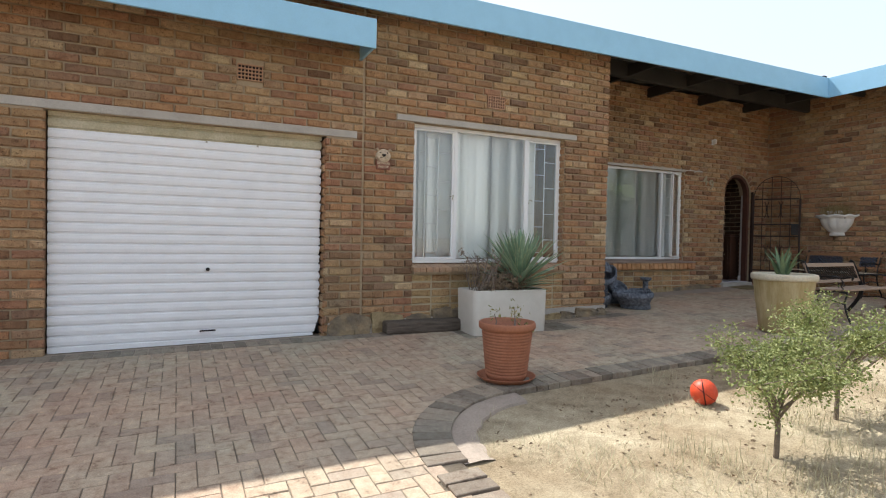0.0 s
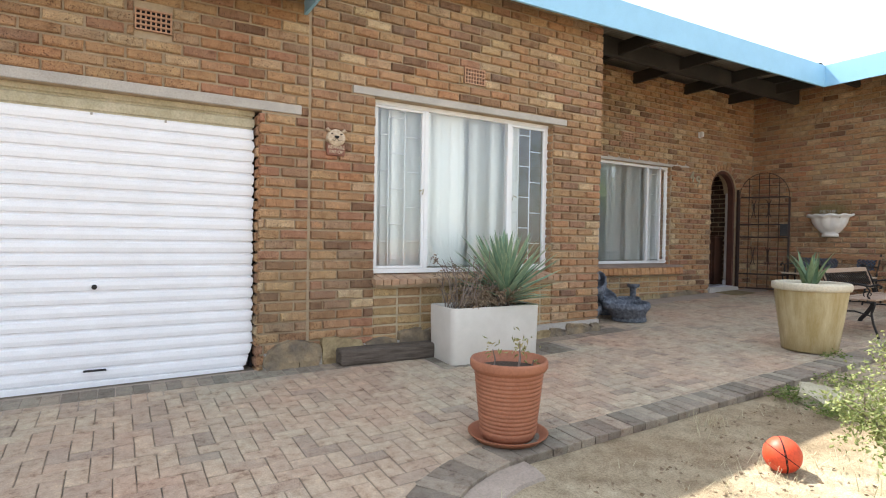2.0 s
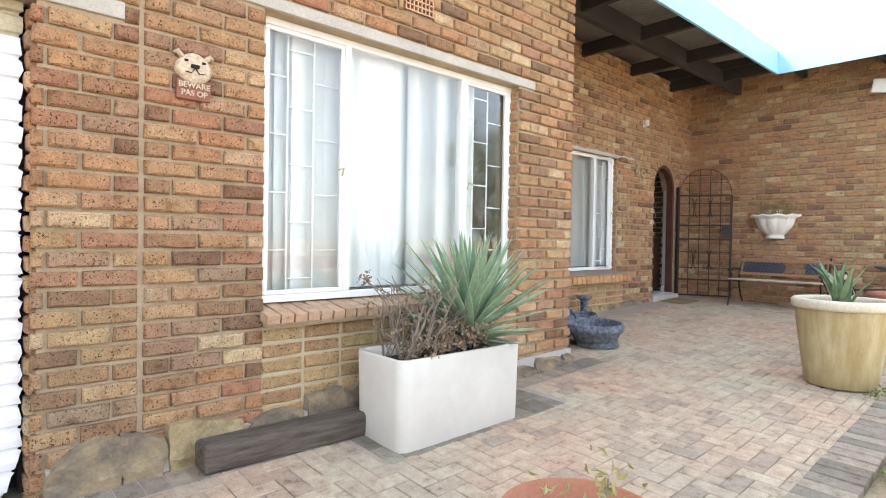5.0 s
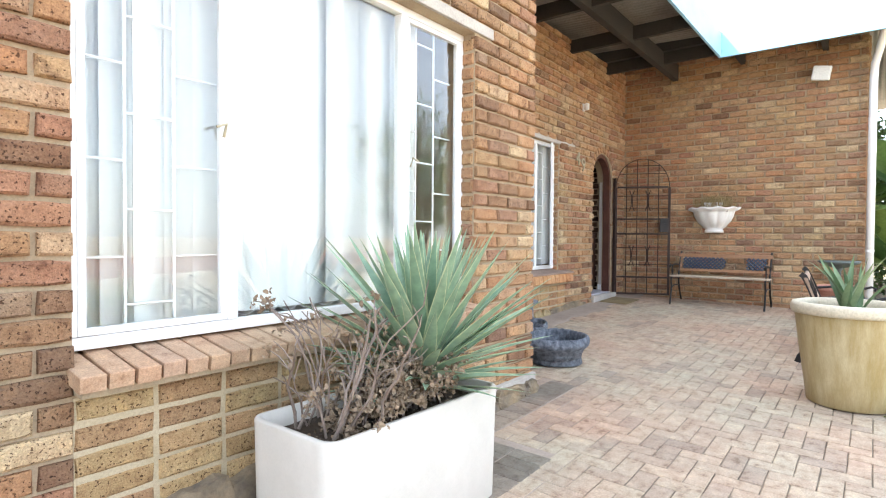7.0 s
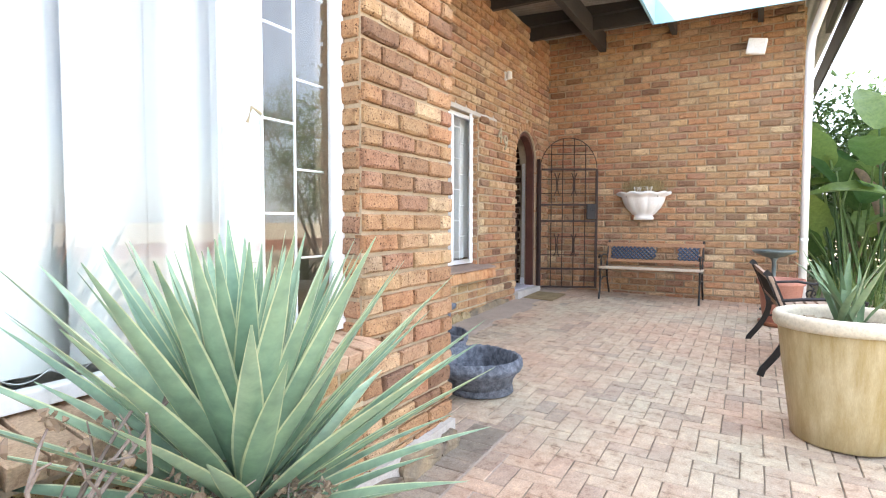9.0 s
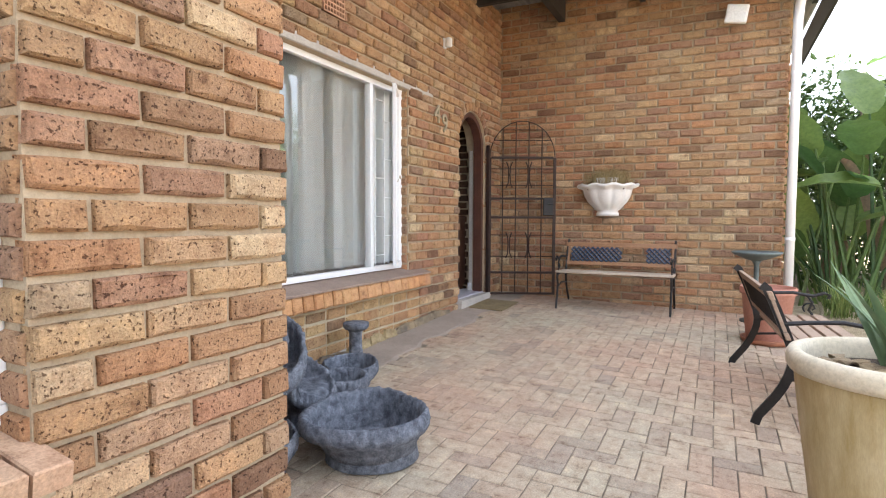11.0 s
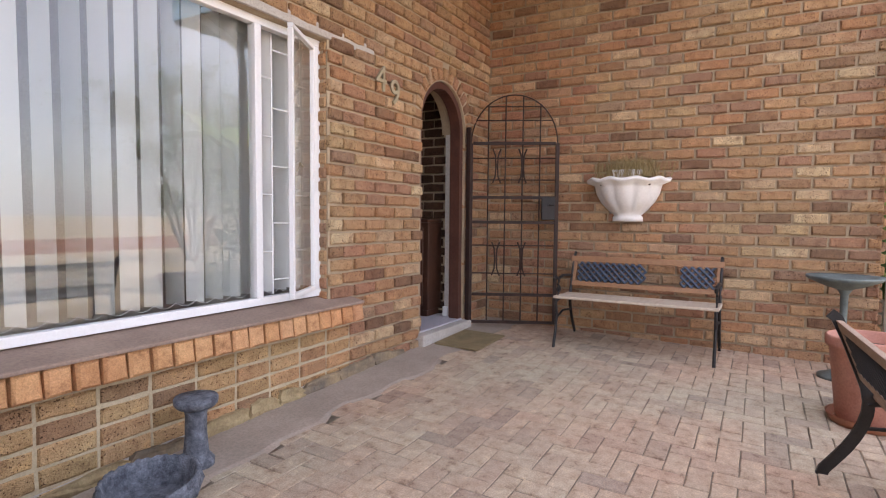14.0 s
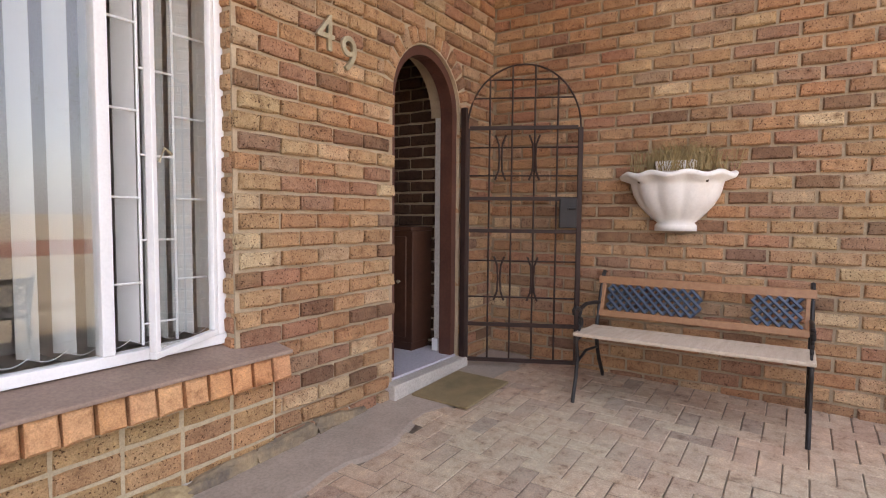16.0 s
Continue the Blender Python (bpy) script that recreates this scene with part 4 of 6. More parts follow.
def hall_cabinet(floor_z):
    c = thing("hall_cabinet", pose(10.405, REC_Y + 0.66, floor_z, 0, 0, -90), "low dark varnished wooden cabinet in the entrance hall", "cabinet")
    part("body", bx(-1.3, -0.24, 0.06, 0.36, 0.0, 0.86, 0.006), DARKDOOR, c)
    part("plinth", bx(-1.28, -0.22, 0.0, 0.34, -0.01, 0.06, 0.004), DARKDOOR, c)
    part("top", bx(-1.32, -0.26, 0.86, 0.365, 0.0, 0.89, 0.006), DARKDOOR, c)
    for x in (-1.25, -0.72, -0.19):
        door = part("cabinet_door", bx(x, -0.256, 0.1, x + 0.5, -0.241, 0.82, 0.005), DARKDOOR, c)
        part("knob", lathe([(0.006, 0), (0.008, 0.015), (0.014, 0.022), (0.0, 0.03)], 12), BRASS, door, "small brass knob").matrix_local = pose(x + 0.45, -0.256, 0.5, 90)


def build_interior():
    bm = bmesh.new()
    box(bm, 2.0, 2.4, -0.2, 5.4, 2.45, 3.2)
    box(bm, 1.95, 0.25, -0.2, 2.0, 2.4, 3.2)
    box(bm, 2.0, 0.25, 3.15, 5.4, 2.4, 3.2)
    box(bm, 2.0, 0.25, -0.2, 5.4, 2.4, -0.15)
    tagged(part("wall_room_front", bm, PLASTER), "plain plastered walls of the front room", "wall", "", "structure")
    bm = bmesh.new()
    box(bm, 5.0, 4.4, 0.1, 8.9, 4.45, 3.2)
    box(bm, 8.9, REC_Y + 0.25, 0.1, 8.95, 4.45, 3.2)
    box(bm, 5.4, REC_Y + 0.25, 3.15, 8.9, 4.4, 3.2)
    box(bm, 5.4, REC_Y + 0.25, 0.05, 8.9, 4.4, 0.1)
    tagged(part("wall_room_porch", bm, PLASTER), "plain plastered walls of the lounge", "wall", "", "structure")
    # dark brown stands for the unlit hall, shade painted into the walls
    hall = surface("hall_wall_painted_shade", (0.13, 0.075, 0.05), (0.19, 0.115, 0.08), 5, 60, 0.8)
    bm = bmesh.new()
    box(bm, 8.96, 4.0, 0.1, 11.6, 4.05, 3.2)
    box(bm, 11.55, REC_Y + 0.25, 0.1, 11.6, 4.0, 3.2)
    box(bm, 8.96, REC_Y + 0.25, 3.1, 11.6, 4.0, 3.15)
    tagged(part("wall_hall", bm, hall), "entrance hall walls, shade painted in as dark brown", "wall", "", "structure")
    fl = gz(D_CX, REC_Y) + 0.09
    tagged(part("floor_hall", bx(8.96, REC_Y + 0.02, fl - 0.1, 11.6, 4.0, fl), TILE), "pale lilac-grey hall floor tiles", "floor", "", "structure")
    tagged(part("step", bx(D_X0 - 0.06, REC_Y - 0.07, 0.0, D_X1 + 0.02, REC_Y + 0.02, fl - 0.01, 0.008), CONCRETE), "worn grey concrete doorstep", "step", "", "structure")
    # hall bricks: dimness of the hall is in their colour
    hb = tagged(part("wall_hall_brick", bx(10.42, REC_Y + 0.25, 0.1, 10.6, 3.98, 3.05), MORTAR), "face-brick wall inside the hall, brick colours darkened for shade", "wall", "", "structure")
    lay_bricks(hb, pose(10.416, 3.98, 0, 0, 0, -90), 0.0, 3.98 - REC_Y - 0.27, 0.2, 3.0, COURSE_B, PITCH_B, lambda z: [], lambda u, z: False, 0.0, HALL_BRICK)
    hall_cabinet(fl)
    tagged(part("hall_skirting", bx(10.285, REC_Y + 0.162, fl + 0.001, 10.33, REC_Y + 0.215, fl + 0.09, 0.004), WHITE), "short white skirting block inside the doorway", "skirting", "", "structure")
    tagged(part("wall_hall_nib", bx(10.303, REC_Y + 0.162, fl + 0.09, 10.33, REC_Y + 0.205, 3.0), PLASTER), "pale plastered edge inside the doorway", "wall", "", "structure")
    # frame of the arch
    bm = bmesh.new()
    path = [(D_CX + D_HALF, 0.16)] + [(D_CX + D_HALF * math.cos(math.pi * i / 20), D_SPRING + D_HALF * math.sin(math.pi * i / 20)) for i in range(21)] + [(D_CX - D_HALF, 0.16)]
    rows = []
    for i, (x, z) in enumerate(path):
        dx, dz = D_CX - x, (D_SPRING - z) if z > D_SPRING else 0
        ln = math.hypot(dx, dz)
        xi, zi = x + dx / ln * 0.055, z + dz / ln * 0.055
        rows.append([bm.verts.new(p) for p in ((x, REC_Y + 0.03, z), (xi, REC_Y + 0.03, zi), (xi, REC_Y + 0.125, zi), (x, REC_Y + 0.125, z))])
    for a, b in zip(rows, rows[1:]):
        for k in range(4):
            bm.faces.new((a[k], a[(k + 1) % 4], b[(k + 1) % 4], b[k]))
    bmesh.ops.recalc_face_normals(bm, faces=bm.faces)
    door = tagged(part("door_1", bm, ARCHFRAME), "dark brown arched door frame, its door standing open inwards", "door", "", "structure")
    part("door_leaf", bx(D_X0 + 0.03, REC_Y + 0.26, 0.25, D_X0 + 0.07, REC_Y + 0.92, 2.2, 0.006), DARKDOOR, door)
    tagged(part("house_back", bx(-9.0, 9.0, -0.5, 18, 9.2, 3.7), MORTAR), "rear wall of the house", "wall", "", "structure")
    tagged(part("house_side", bx(-9.2, 0.0, -0.5, -9.0, 9.2, 3.7), MORTAR), "side wall of the house", "wall", "", "structure")


build_front_wall()
build_recess_wall()
build_end_wall()
build_roof()
build_paving()
build_garage_door()
build_window_front()
build_window_porch()
build_interior()


# ---- things: front of the garage and the window ----
def at(x, y, rz=0, dz=0.0):
    return pose(x, y, gz(x, y) + dz, 0, 0, rz)


def footing_stones(x, x_end, y, low):
    rng = random.Random(11)
    bed = bmesh.new()
    box(bed, x, y - 0.03, 0, x_end, y + 0.01, 0.10 if low else 0.17)
    for v in bed.verts:
        v.co.z += gz(v.co.x, v.co.y) - 0.04
    tagged(part("trim_footing", bed, CONCRETE), "pale mortar bedding between the footing stones", "footing", "", "structure")
    while x < x_end - 0.05:
        w = min(rng.uniform(0.16, 0.42), x_end - x)
        tall = not low and x < 3.4
        h = rng.uniform(0.08, 0.115) if low else rng.uniform(0.19, 0.27) if tall else rng.uniform(0.10, 0.15)
        bm = bmesh.new()
        bmesh.ops.create_cube(bm, size=1.0)
        bmesh.ops.subdivide_edges(bm, edges=bm.edges[:], cuts=5, use_grid_fill=True)
        sk, ph = rng.uniform(-0.35, 0.35), rng.uniform(0, 9)
        for v in bm.verts:
            c = v.co.copy()
            a = math.atan2(c.z, c.x)
            r = 1.0 - 0.35 * max(0, abs(c.x) + abs(c.z) - 0.66) + 0.07 * math.sin(3 * a + ph)
            v.co = Vector((c.x * w * r, c.y * (0.13 if c.y > 0 else 0.10 + 0.06 * rng.random() * 0.2), (c.z * r + 0.5) * h * (1 + sk * c.x)))
            v.co += 0.014 * noise.noise_vector(Vector((c.x * 4 + x * 7, c.y * 2, c.z * 4)))
        ob = part("footing_stone", bm, (STONE, STONE_TAN, STONE)[rng.randrange(3)] if not tall else (STONE_TAN, STONE)[rng.randrange(2)])
        ob.matrix_world = at(x + w / 2, y, 0, -0.03)
        tagged(ob, "rough brown slate stone set at the foot of the brick wall", "stone", "footing stones")
        x += w * rng.uniform(0.96, 1.06)


def timber_log():
    bm = bx(-0.45, -0.08, 0.0, 0.45, 0.08, 0.135, 0.02)
    bmesh.ops.subdivide_edges(bm, edges=bm.edges[:], cuts=2)
    for v in bm.verts:
        v.co += 0.008 * noise.noise_vector(v.co * 9)
    ob = part("timber_sleeper", bm, surface("charred_grey_timber", (0.075, 0.058, 0.045), (0.17, 0.14, 0.115), 5, 60, 0.9, 0, 0.8, 0.006, 0.3, 0.7, "obj", (1, 9, 9)))
    ob.matrix_world = at(2.87, -0.17, -3)
    tagged(ob, "dark weathered timber sleeper lying against the wall", "timber")


def garden_planter():
    t = thing("planter_box", at(3.745, -0.39, -1, -0.025), "white rectangular fibre-cement planter box with rounded corners", "planter")
    L, D, H = 0.475, 0.225, 0.50
    bm = bmesh.new()

    def ring(l, d, r, z):
        out = []
        for cx, cy, a0 in ((l - r, d - r, 0), (-l + r, d - r, 90), (-l + r, -d + r, 180), (l - r, -d + r, 270)):
            for i in range(7):
                a = radians(a0 + 15 * i)
                out.append(bm.verts.new((cx + r * math.cos(a), cy + r * math.sin(a), z)))
        return out
    rings = [ring(L - 0.015, D - 0.015, 0.06, 0), ring(L - 0.01, D - 0.01, 0.06, 0.02), ring(L, D, 0.065, H - 0.006), ring(L - 0.005, D - 0.005, 0.06, H), ring(L - 0.022, D - 0.022, 0.045, H), ring(L - 0.028, D - 0.028, 0.04, H - 0.08)]
    for a, b in zip(rings, rings[1:]):
        for i in range(len(a)):
            j = (i + 1) % len(a)
            bm.faces.new((a[i], a[j], b[j], b[i]))
    part("box", bm, CREAM, t, "", True)
    bm = bmesh.new()
    bmesh.ops.create_grid(bm, x_segments=24, y_segments=12, size=1)
    for v in bm.verts:
        v.co = Vector((v.co.x * (L - 0.03), v.co.y * (D - 0.03), H - 0.06 + 0.025 * noise.noise(v.co * 5)))
    part("soil", bm, SOIL, t)


def blade_mesh(name, length, width, fold, droop, mats, seg=9, edge=0.1):
    """A stiff pointed leaf along +x, channelled, with pale margins."""
    bm = bmesh.new()
    rows = []
    for i in range(seg + 1):
        t = i / seg
        w = width * (0.55 + 1.3 * t if t < 0.35 else 1.0 * (1 - ((t - 0.35) / 0.65) ** 1.7)) * 0.5
        w = max(w, 0.0012)
        z = -droop * t * t
        row = []
        for u, f in ((-1, 1), (-1 + 2 * edge, 0.8), (0, 0), (1 - 2 * edge, 0.8), (1, 1)):
            row.append(bm.verts.new((length * t, u * w, z + fold * w * f)))
        rows.append(row)
    for a, b in zip(rows, rows[1:]):
        for k in range(4):
            f = bm.faces.new((a[k], b[k], b[k + 1], a[k + 1]))
            f.material_index = 1 if k in (0, 3) and len(mats) > 1 else 0
    bmesh.ops.recalc_face_normals(bm, faces=bm.faces)
    return to_mesh(name, bm, mats, True)


def agave():
    rng = random.Random(3)
    t = thing("agave_plant", at(3.98, -0.38, 0, 0.45), "grey-green spiky rosette plant with pale leaf margins in the planter", "plant")
    shapes = [blade_mesh("leaf", 0.60, 0.058, 0.4, d, [YUCCA, YUCCAEDGE], 9, 0.07) for d in (0.0, 0.02, 0.07)]
    n = 122
    for i in range(n):
        k = i / n
        az = i * 137.508 + rng.uniform(-9, 9)
        el = 84 - 74 * k ** 0.9 + rng.uniform(-5, 5)
        s = (0.78 + 0.30 * math.sin(math.pi * min(1, k * 1.1))) * rng.uniform(0.9, 1.08)
        ob = new("leaf", shapes[min(2, int(k * 3))])
        ob.parent = t
        ob.matrix_local = Matrix.Translation((0, 0, 0.15 * (1 - k))) @ pose(0, 0, 0, 0, 0, az) @ pose(0, 0, 0, 0, -el, 0) @ Matrix.Translation((0.025, 0, 0)) @ pose(0, 0, 0, rng.uniform(-14, 14)) @ Matrix.Diagonal((s, s * rng.uniform(0.9, 1.15), s, 1))


def leaf_cloud(verts, faces, c, size, rng, flat=0.0, long=2.0):
    """One small leaf: a folded diamond of two triangles."""
    d = Vector((rng.gauss(0, 1), rng.gauss(0, 1), rng.gauss(0, 1) * (1 - flat))).normalized()
    s = d.cross(Vector((rng.gauss(0, 1), rng.gauss(0, 1), rng.gauss(0, 1)))).normalized()
    up = d.cross(s) * size * 0.15
    k = len(verts)
    c = Vector(c)
    for p in (c, c + d * size * 0.5 + s * size / long / 2 + up, c + d * size, c + d * size * 0.5 - s * size / long / 2 + up):
        verts.append(tuple(p))
    faces += [(k, k + 1, k + 2), (k, k + 2, k + 3)]


def mesh_part(name, verts, faces, mat, parent, label=""):
    me = bpy.data.meshes.new(name)
    me.from_pydata(verts, [], faces)
    me.materials.append(mat)
    ob = new(name, me)
    ob.parent = parent
    if label:
        tagged(ob, label)
    return ob


def curled_leaf(verts, faces, c, size, rng):
    """A withered leaf: a strip of three bends rolled in on itself."""
    d = Vector((rng.gauss(0, 1), rng.gauss(0, 1), rng.gauss(-0.4, 0.8))).normalized()
    s = d.cross(Vector((rng.gauss(0, 1), rng.gauss(0, 1), rng.gauss(0, 1)))).normalized()
    up = d.cross(s)
    k, p, turn = len(verts), Vector(c), rng.uniform(0.5, 1.1)
    for i, w in enumerate((0.10, 0.30, 0.26, 0.05)):
        verts.extend(tuple(p + s * size * w * e + up * size * 0.10 * abs(e)) for e in (-1, 0.0, 1))
        p = p + (d * math.cos(turn * i) + up * math.sin(turn * i)) * size * 0.4
    for i in range(3):
        a = k + 3 * i
        faces.extend(((a, a + 1, a + 4, a + 3), (a + 1, a + 2, a + 5, a + 4)))


def dead_shrub():
    rng = random.Random(8)
    t = thing("dead_shrub", at(3.57, -0.38, 0, 0.44), "dry brown dead shrub with withered leaves in the planter", "shrub")
    bm = bmesh.new()
    lv, lf = [], []
    for i in range(52):
        x, y = rng.uniform(-0.20, 0.38), rng.uniform(-0.16, 0.12)
        tall = rng.uniform(0.34, 0.58) if x < 0.06 else rng.uniform(0.10, 0.24)
        p = Vector((x, y, 0))
        lean = Vector((rng.uniform(-0.25, 0.25), rng.uniform(-0.35, 0.15), 1)).normalized()
        pts = [p]
        for k in range(7):
            lean = (lean + 0.24 * Vector((rng.gauss(0, 1), rng.gauss(0, 1), 0.3 * rng.gauss(0, 1)))).normalized()
            p = p + lean * tall / 7
            pts.append(p)
        tube(bm, pts, rng.uniform(0.004, 0.008), 5, 0.45)
        for b in range(rng.randrange(3, 6)):
            q = pts[rng.randrange(2, 8)]
            d = (lean + 0.9 * Vector((rng.gauss(0, 1), rng.gauss(0, 1), 0.4))).normalized()
            e = q + d * rng.uniform(0.04, 0.11)
            tube(bm, [q, (q + e) / 2 + Vector((0, 0, 0.01)), e], 0.003, 4, 0.5)
            if tall < 0.3 or rng.random() < 0.35:
                for m in range(rng.randrange(5, 12)):
                    curled_leaf(lv, lf, e + 0.012 * Vector((rng.gauss(0, 1), rng.gauss(0, 1), rng.gauss(0, 1))), rng.uniform(0.014, 0.028), rng)
    for i in range(110):
        x, y = rng.uniform(-0.2, 0.42), rng.uniform(-0.21, 0.05)
        c = Vector((x, y, rng.uniform(0.0, 0.15) + 0.05 * math.sin(9 * x)))
        for m in range(rng.randrange(8, 16)):
            curled_leaf(lv, lf, c + 0.014 * Vector((rng.gauss(0, 1), rng.gauss(0, 1), rng.gauss(0, 1))), rng.uniform(0.014, 0.030), rng)
    part("branchwork", bm, DRYSTEM, t)
    mesh_part("foliage", lv, lf, DEADLEAF, t)


def red_pot():
    m = at(2.79, -2.0)
    s = part("saucer", lathe([(0.0, 0.004), (0.15, 0.004), (0.165, 0.01), (0.20, 0.04), (0.208, 0.042), (0.205, 0.034), (0.17, 0.0), (0.0, 0.0)], 44), TERRACOTTA, None, "", True)
    s.matrix_world = m @ Matrix.Diagonal((1.13, 1.13, 1, 1))
    tagged(s, "round terracotta plastic saucer under the pot", "saucer")
    prof = [(0.0, 0.0), (0.140, 0.0), (0.146, 0.012)]
    for i in range(15):
        z = 0.03 + i * 0.02
        r = 0.148 + 0.042 * (z / 0.36)
        prof += [(r + 0.0035, z), (r + 0.0035, z + 0.011), (r, z + 0.0135), (r, z + 0.0175)]
    prof += [(0.193, 0.335), (0.205, 0.34), (0.212, 0.352), (0.212, 0.378), (0.206, 0.388), (0.198, 0.386), (0.186, 0.33), (0.0, 0.32)]
    t = thing("flower_pot", m @ Matrix.Translation((0, 0, 0.012)) @ Matrix.Diagonal((1.07, 1.07, 1.17, 1)), "ribbed terracotta plastic flower pot standing on its saucer", "pot")
    part("pot", lathe(prof, 48), TERRACOTTA, t, "", True)
    part("soil", lathe([(0.0, 0.335), (0.08, 0.33), (0.186, 0.333)], 30), SOIL, t)
    rng = random.Random(4)
    w = thing("wilted_plant", m @ Matrix.Translation((0, 0, 0.09)), "wilted yellowing seedlings in the flower pot", "plant")
    lv, lf = [], []
    for x, y, h in ((-0.11, 0.0, 0.12), (0.03, -0.05, 0.16), (0.06, -0.02, 0.10), (0.10, -0.08, 0.05)):
        pts = [Vector((x, y, 0.32)), Vector((x + 0.01, y, 0.32 + h * 0.5)), Vector((x + rng.uniform(-0.03, 0.03), y - 0.01, 0.32 + h))]
        part("stem", tube(bmesh.new(), pts, 0.005, 6, 0.6), DRYSTEM, w)
        for i in range(14):
            leaf_cloud(lv, lf, pts[2] + 0.03 * Vector((rng.gauss(0, 1), rng.gauss(0, 1), rng.gauss(0, 1))), 0.04, rng, 0, 3)
    mesh_part("leaves", lv, lf, leaf_material("wilted_leaf", (0.22, 0.24, 0.08), (0.40, 0.33, 0.16)), w)


def big_pot():
    m = at(6.635, -1.778) @ Matrix.Diagonal((0.90, 0.90, 0.96, 1))
    t = thing("garden_pot", m, "large ochre concrete garden pot with a pale rolled rim", "pot")
    part("body", lathe([(0.0, 0.0), (0.245, 0.0), (0.262, 0.012), (0.285, 0.18), (0.318, 0.40), (0.345, 0.61)], 56), OCHRE, t, "", True)
    part("rim", lathe([(0.345, 0.61), (0.362, 0.612), (0.372, 0.63), (0.372, 0.668), (0.362, 0.684), (0.34, 0.69), (0.322, 0.682), (0.315, 0.655), (0.31, 0.56)], 56), RIMCREAM, t, "", True)
    part("soil", lathe([(0.0, 0.625), (0.15, 0.62), (0.31, 0.61)], 40), SOIL, t)
    rng = random.Random(21)
    for i in range(26):
        a, r = rng.uniform(0, 6.28), rng.uniform(0.05, 0.26)
        bm = bmesh.new()
        bmesh.ops.create_icosphere(bm, subdivisions=1, radius=0.03)
        for v in bm.verts:
            v.co = Vector((v.co.x * 1.5, v.co.y * 1.1, v.co.z * 0.5)) + 0.01 * noise.noise_vector(v.co * 30 + Vector((i, 0, 0)))
        ob = part("slate_chip", bm, STONE)
        ob.matrix_world = m @ Matrix.Translation((r * math.cos(a), r * math.sin(a), 0.63)) @ pose(0, 0, 0, 0, 0, rng.uniform(0, 360))
        tagged(ob, "small grey slate chip on the soil of the pot", "stone", "slate chips")
    p = thing("potted_palm", m @ Matrix.Translation((0.0, 0.0, 0.61)), "small green strap-leaved plant growing in the garden pot", "plant")
    shapes = [blade_mesh("leaf", 0.42, 0.07, 0.35, d, [STRAP], 9) for d in (0.02, 0.08, 0.14)]
    for i in range(17):
        ob = new("leaf", shapes[i % 3])
        ob.parent = p
        s = rng.uniform(0.75, 1.1)
        ob.matrix_local = Matrix.Translation((rng.uniform(-0.06, 0.06), rng.uniform(-0.06, 0.06), 0)) @ pose(0, 0, 0, 0, 0, i * 137.5) @ pose(0, 0, 0, 0, -rng.uniform(48, 82), 0) @ Matrix.Diagonal((s, s * 0.7, s, 1))


def grass_tuft(x, y, n, h, mat, label, name="grass_tuft", spread=0.06, seed=1):
    rng = random.Random(seed)
    v, f = [], []
    for i in range(n):
        a = rng.uniform(0, 6.28)
        px, py = rng.gauss(0, spread), rng.gauss(0, spread)
        hh, w = h * rng.uniform(0.5, 1.1), 0.0012 + 0.006 * h
        dx, dy = math.cos(a), math.sin(a)
        lean = rng.uniform(0.2, 0.9)
        k = len(v)
        v += [(px - dy * w, py + dx * w, 0), (px + dy * w, py - dx * w, 0), (px + dx * hh * lean * 0.4 + dy * w * 0.7, py + dy * hh * lean * 0.4 - dx * w * 0.7, hh * 0.65), (px + dx * hh * lean * 0.4 - dy * w * 0.7, py + dy * hh * lean * 0.4 + dx * w * 0.7, hh * 0.65), (px + dx * hh * lean, py + dy * hh * lean, hh * (1 - 0.3 * lean))]
        f += [(k, k + 1, k + 2, k + 3), (k + 3, k + 2, k + 4)]
    me = bpy.data.meshes.new(name)
    me.from_pydata(v, [], f)
    me.materials.append(mat)
    ob = new(name, me)
    ob.matrix_world = at(x, y, 0, -0.01)
    return tagged(ob, label, "grass", "", "stuff")


def weed_patch(x, y, spread, n, seed, label):
    rng = random.Random(seed)
    v, f = [], []
    for i in range(n):
        px, py = rng.gauss(0, spread * 0.5), rng.gauss(0, spread * 0.5)
        leaf_cloud(v, f, (px, py, rng.random() ** 2 * 0.09 * math.exp(-(px * px + py * py) / spread ** 2)), rng.uniform(0.015, 0.038), rng, 0.5, 2.2)
    me = bpy.data.meshes.new("weeds")
    me.from_pydata(v, [], f)
    me.materials.append(GREENGRASS)
    ob = new("weeds", me)
    ob.matrix_world = at(x, y, 0, -0.012)
    tagged(ob, label, "weeds", "", "stuff")


def stone_slab():
    bm = bmesh.new()
    bmesh.ops.create_cube(bm, size=1.0)
    bmesh.ops.subdivide_edges(bm, edges=bm.edges[:], cuts=4, use_grid_fill=True)
    for v in bm.verts:
        c = v.co.copy()
        v.co = Vector((c.x * 0.30 * (1 - 0.5 * c.y), c.y * 0.26, c.z * 0.06)) + 0.02 * noise.noise_vector(c * 2.6)
    ob = part("stone_slab", bm, surface("pale_sandstone", (0.36, 0.32, 0.22), (0.48, 0.43, 0.31), 6, 70, 0.9, 0, 0.5, 0.004))
    ob.matrix_world = at(5.16, -2.56, 25, 0.0) @ pose(0, 0, 0, 14, -10, 0)
    tagged(ob, "pale broken sandstone slab lying in the weeds beside the kerb", "stone")


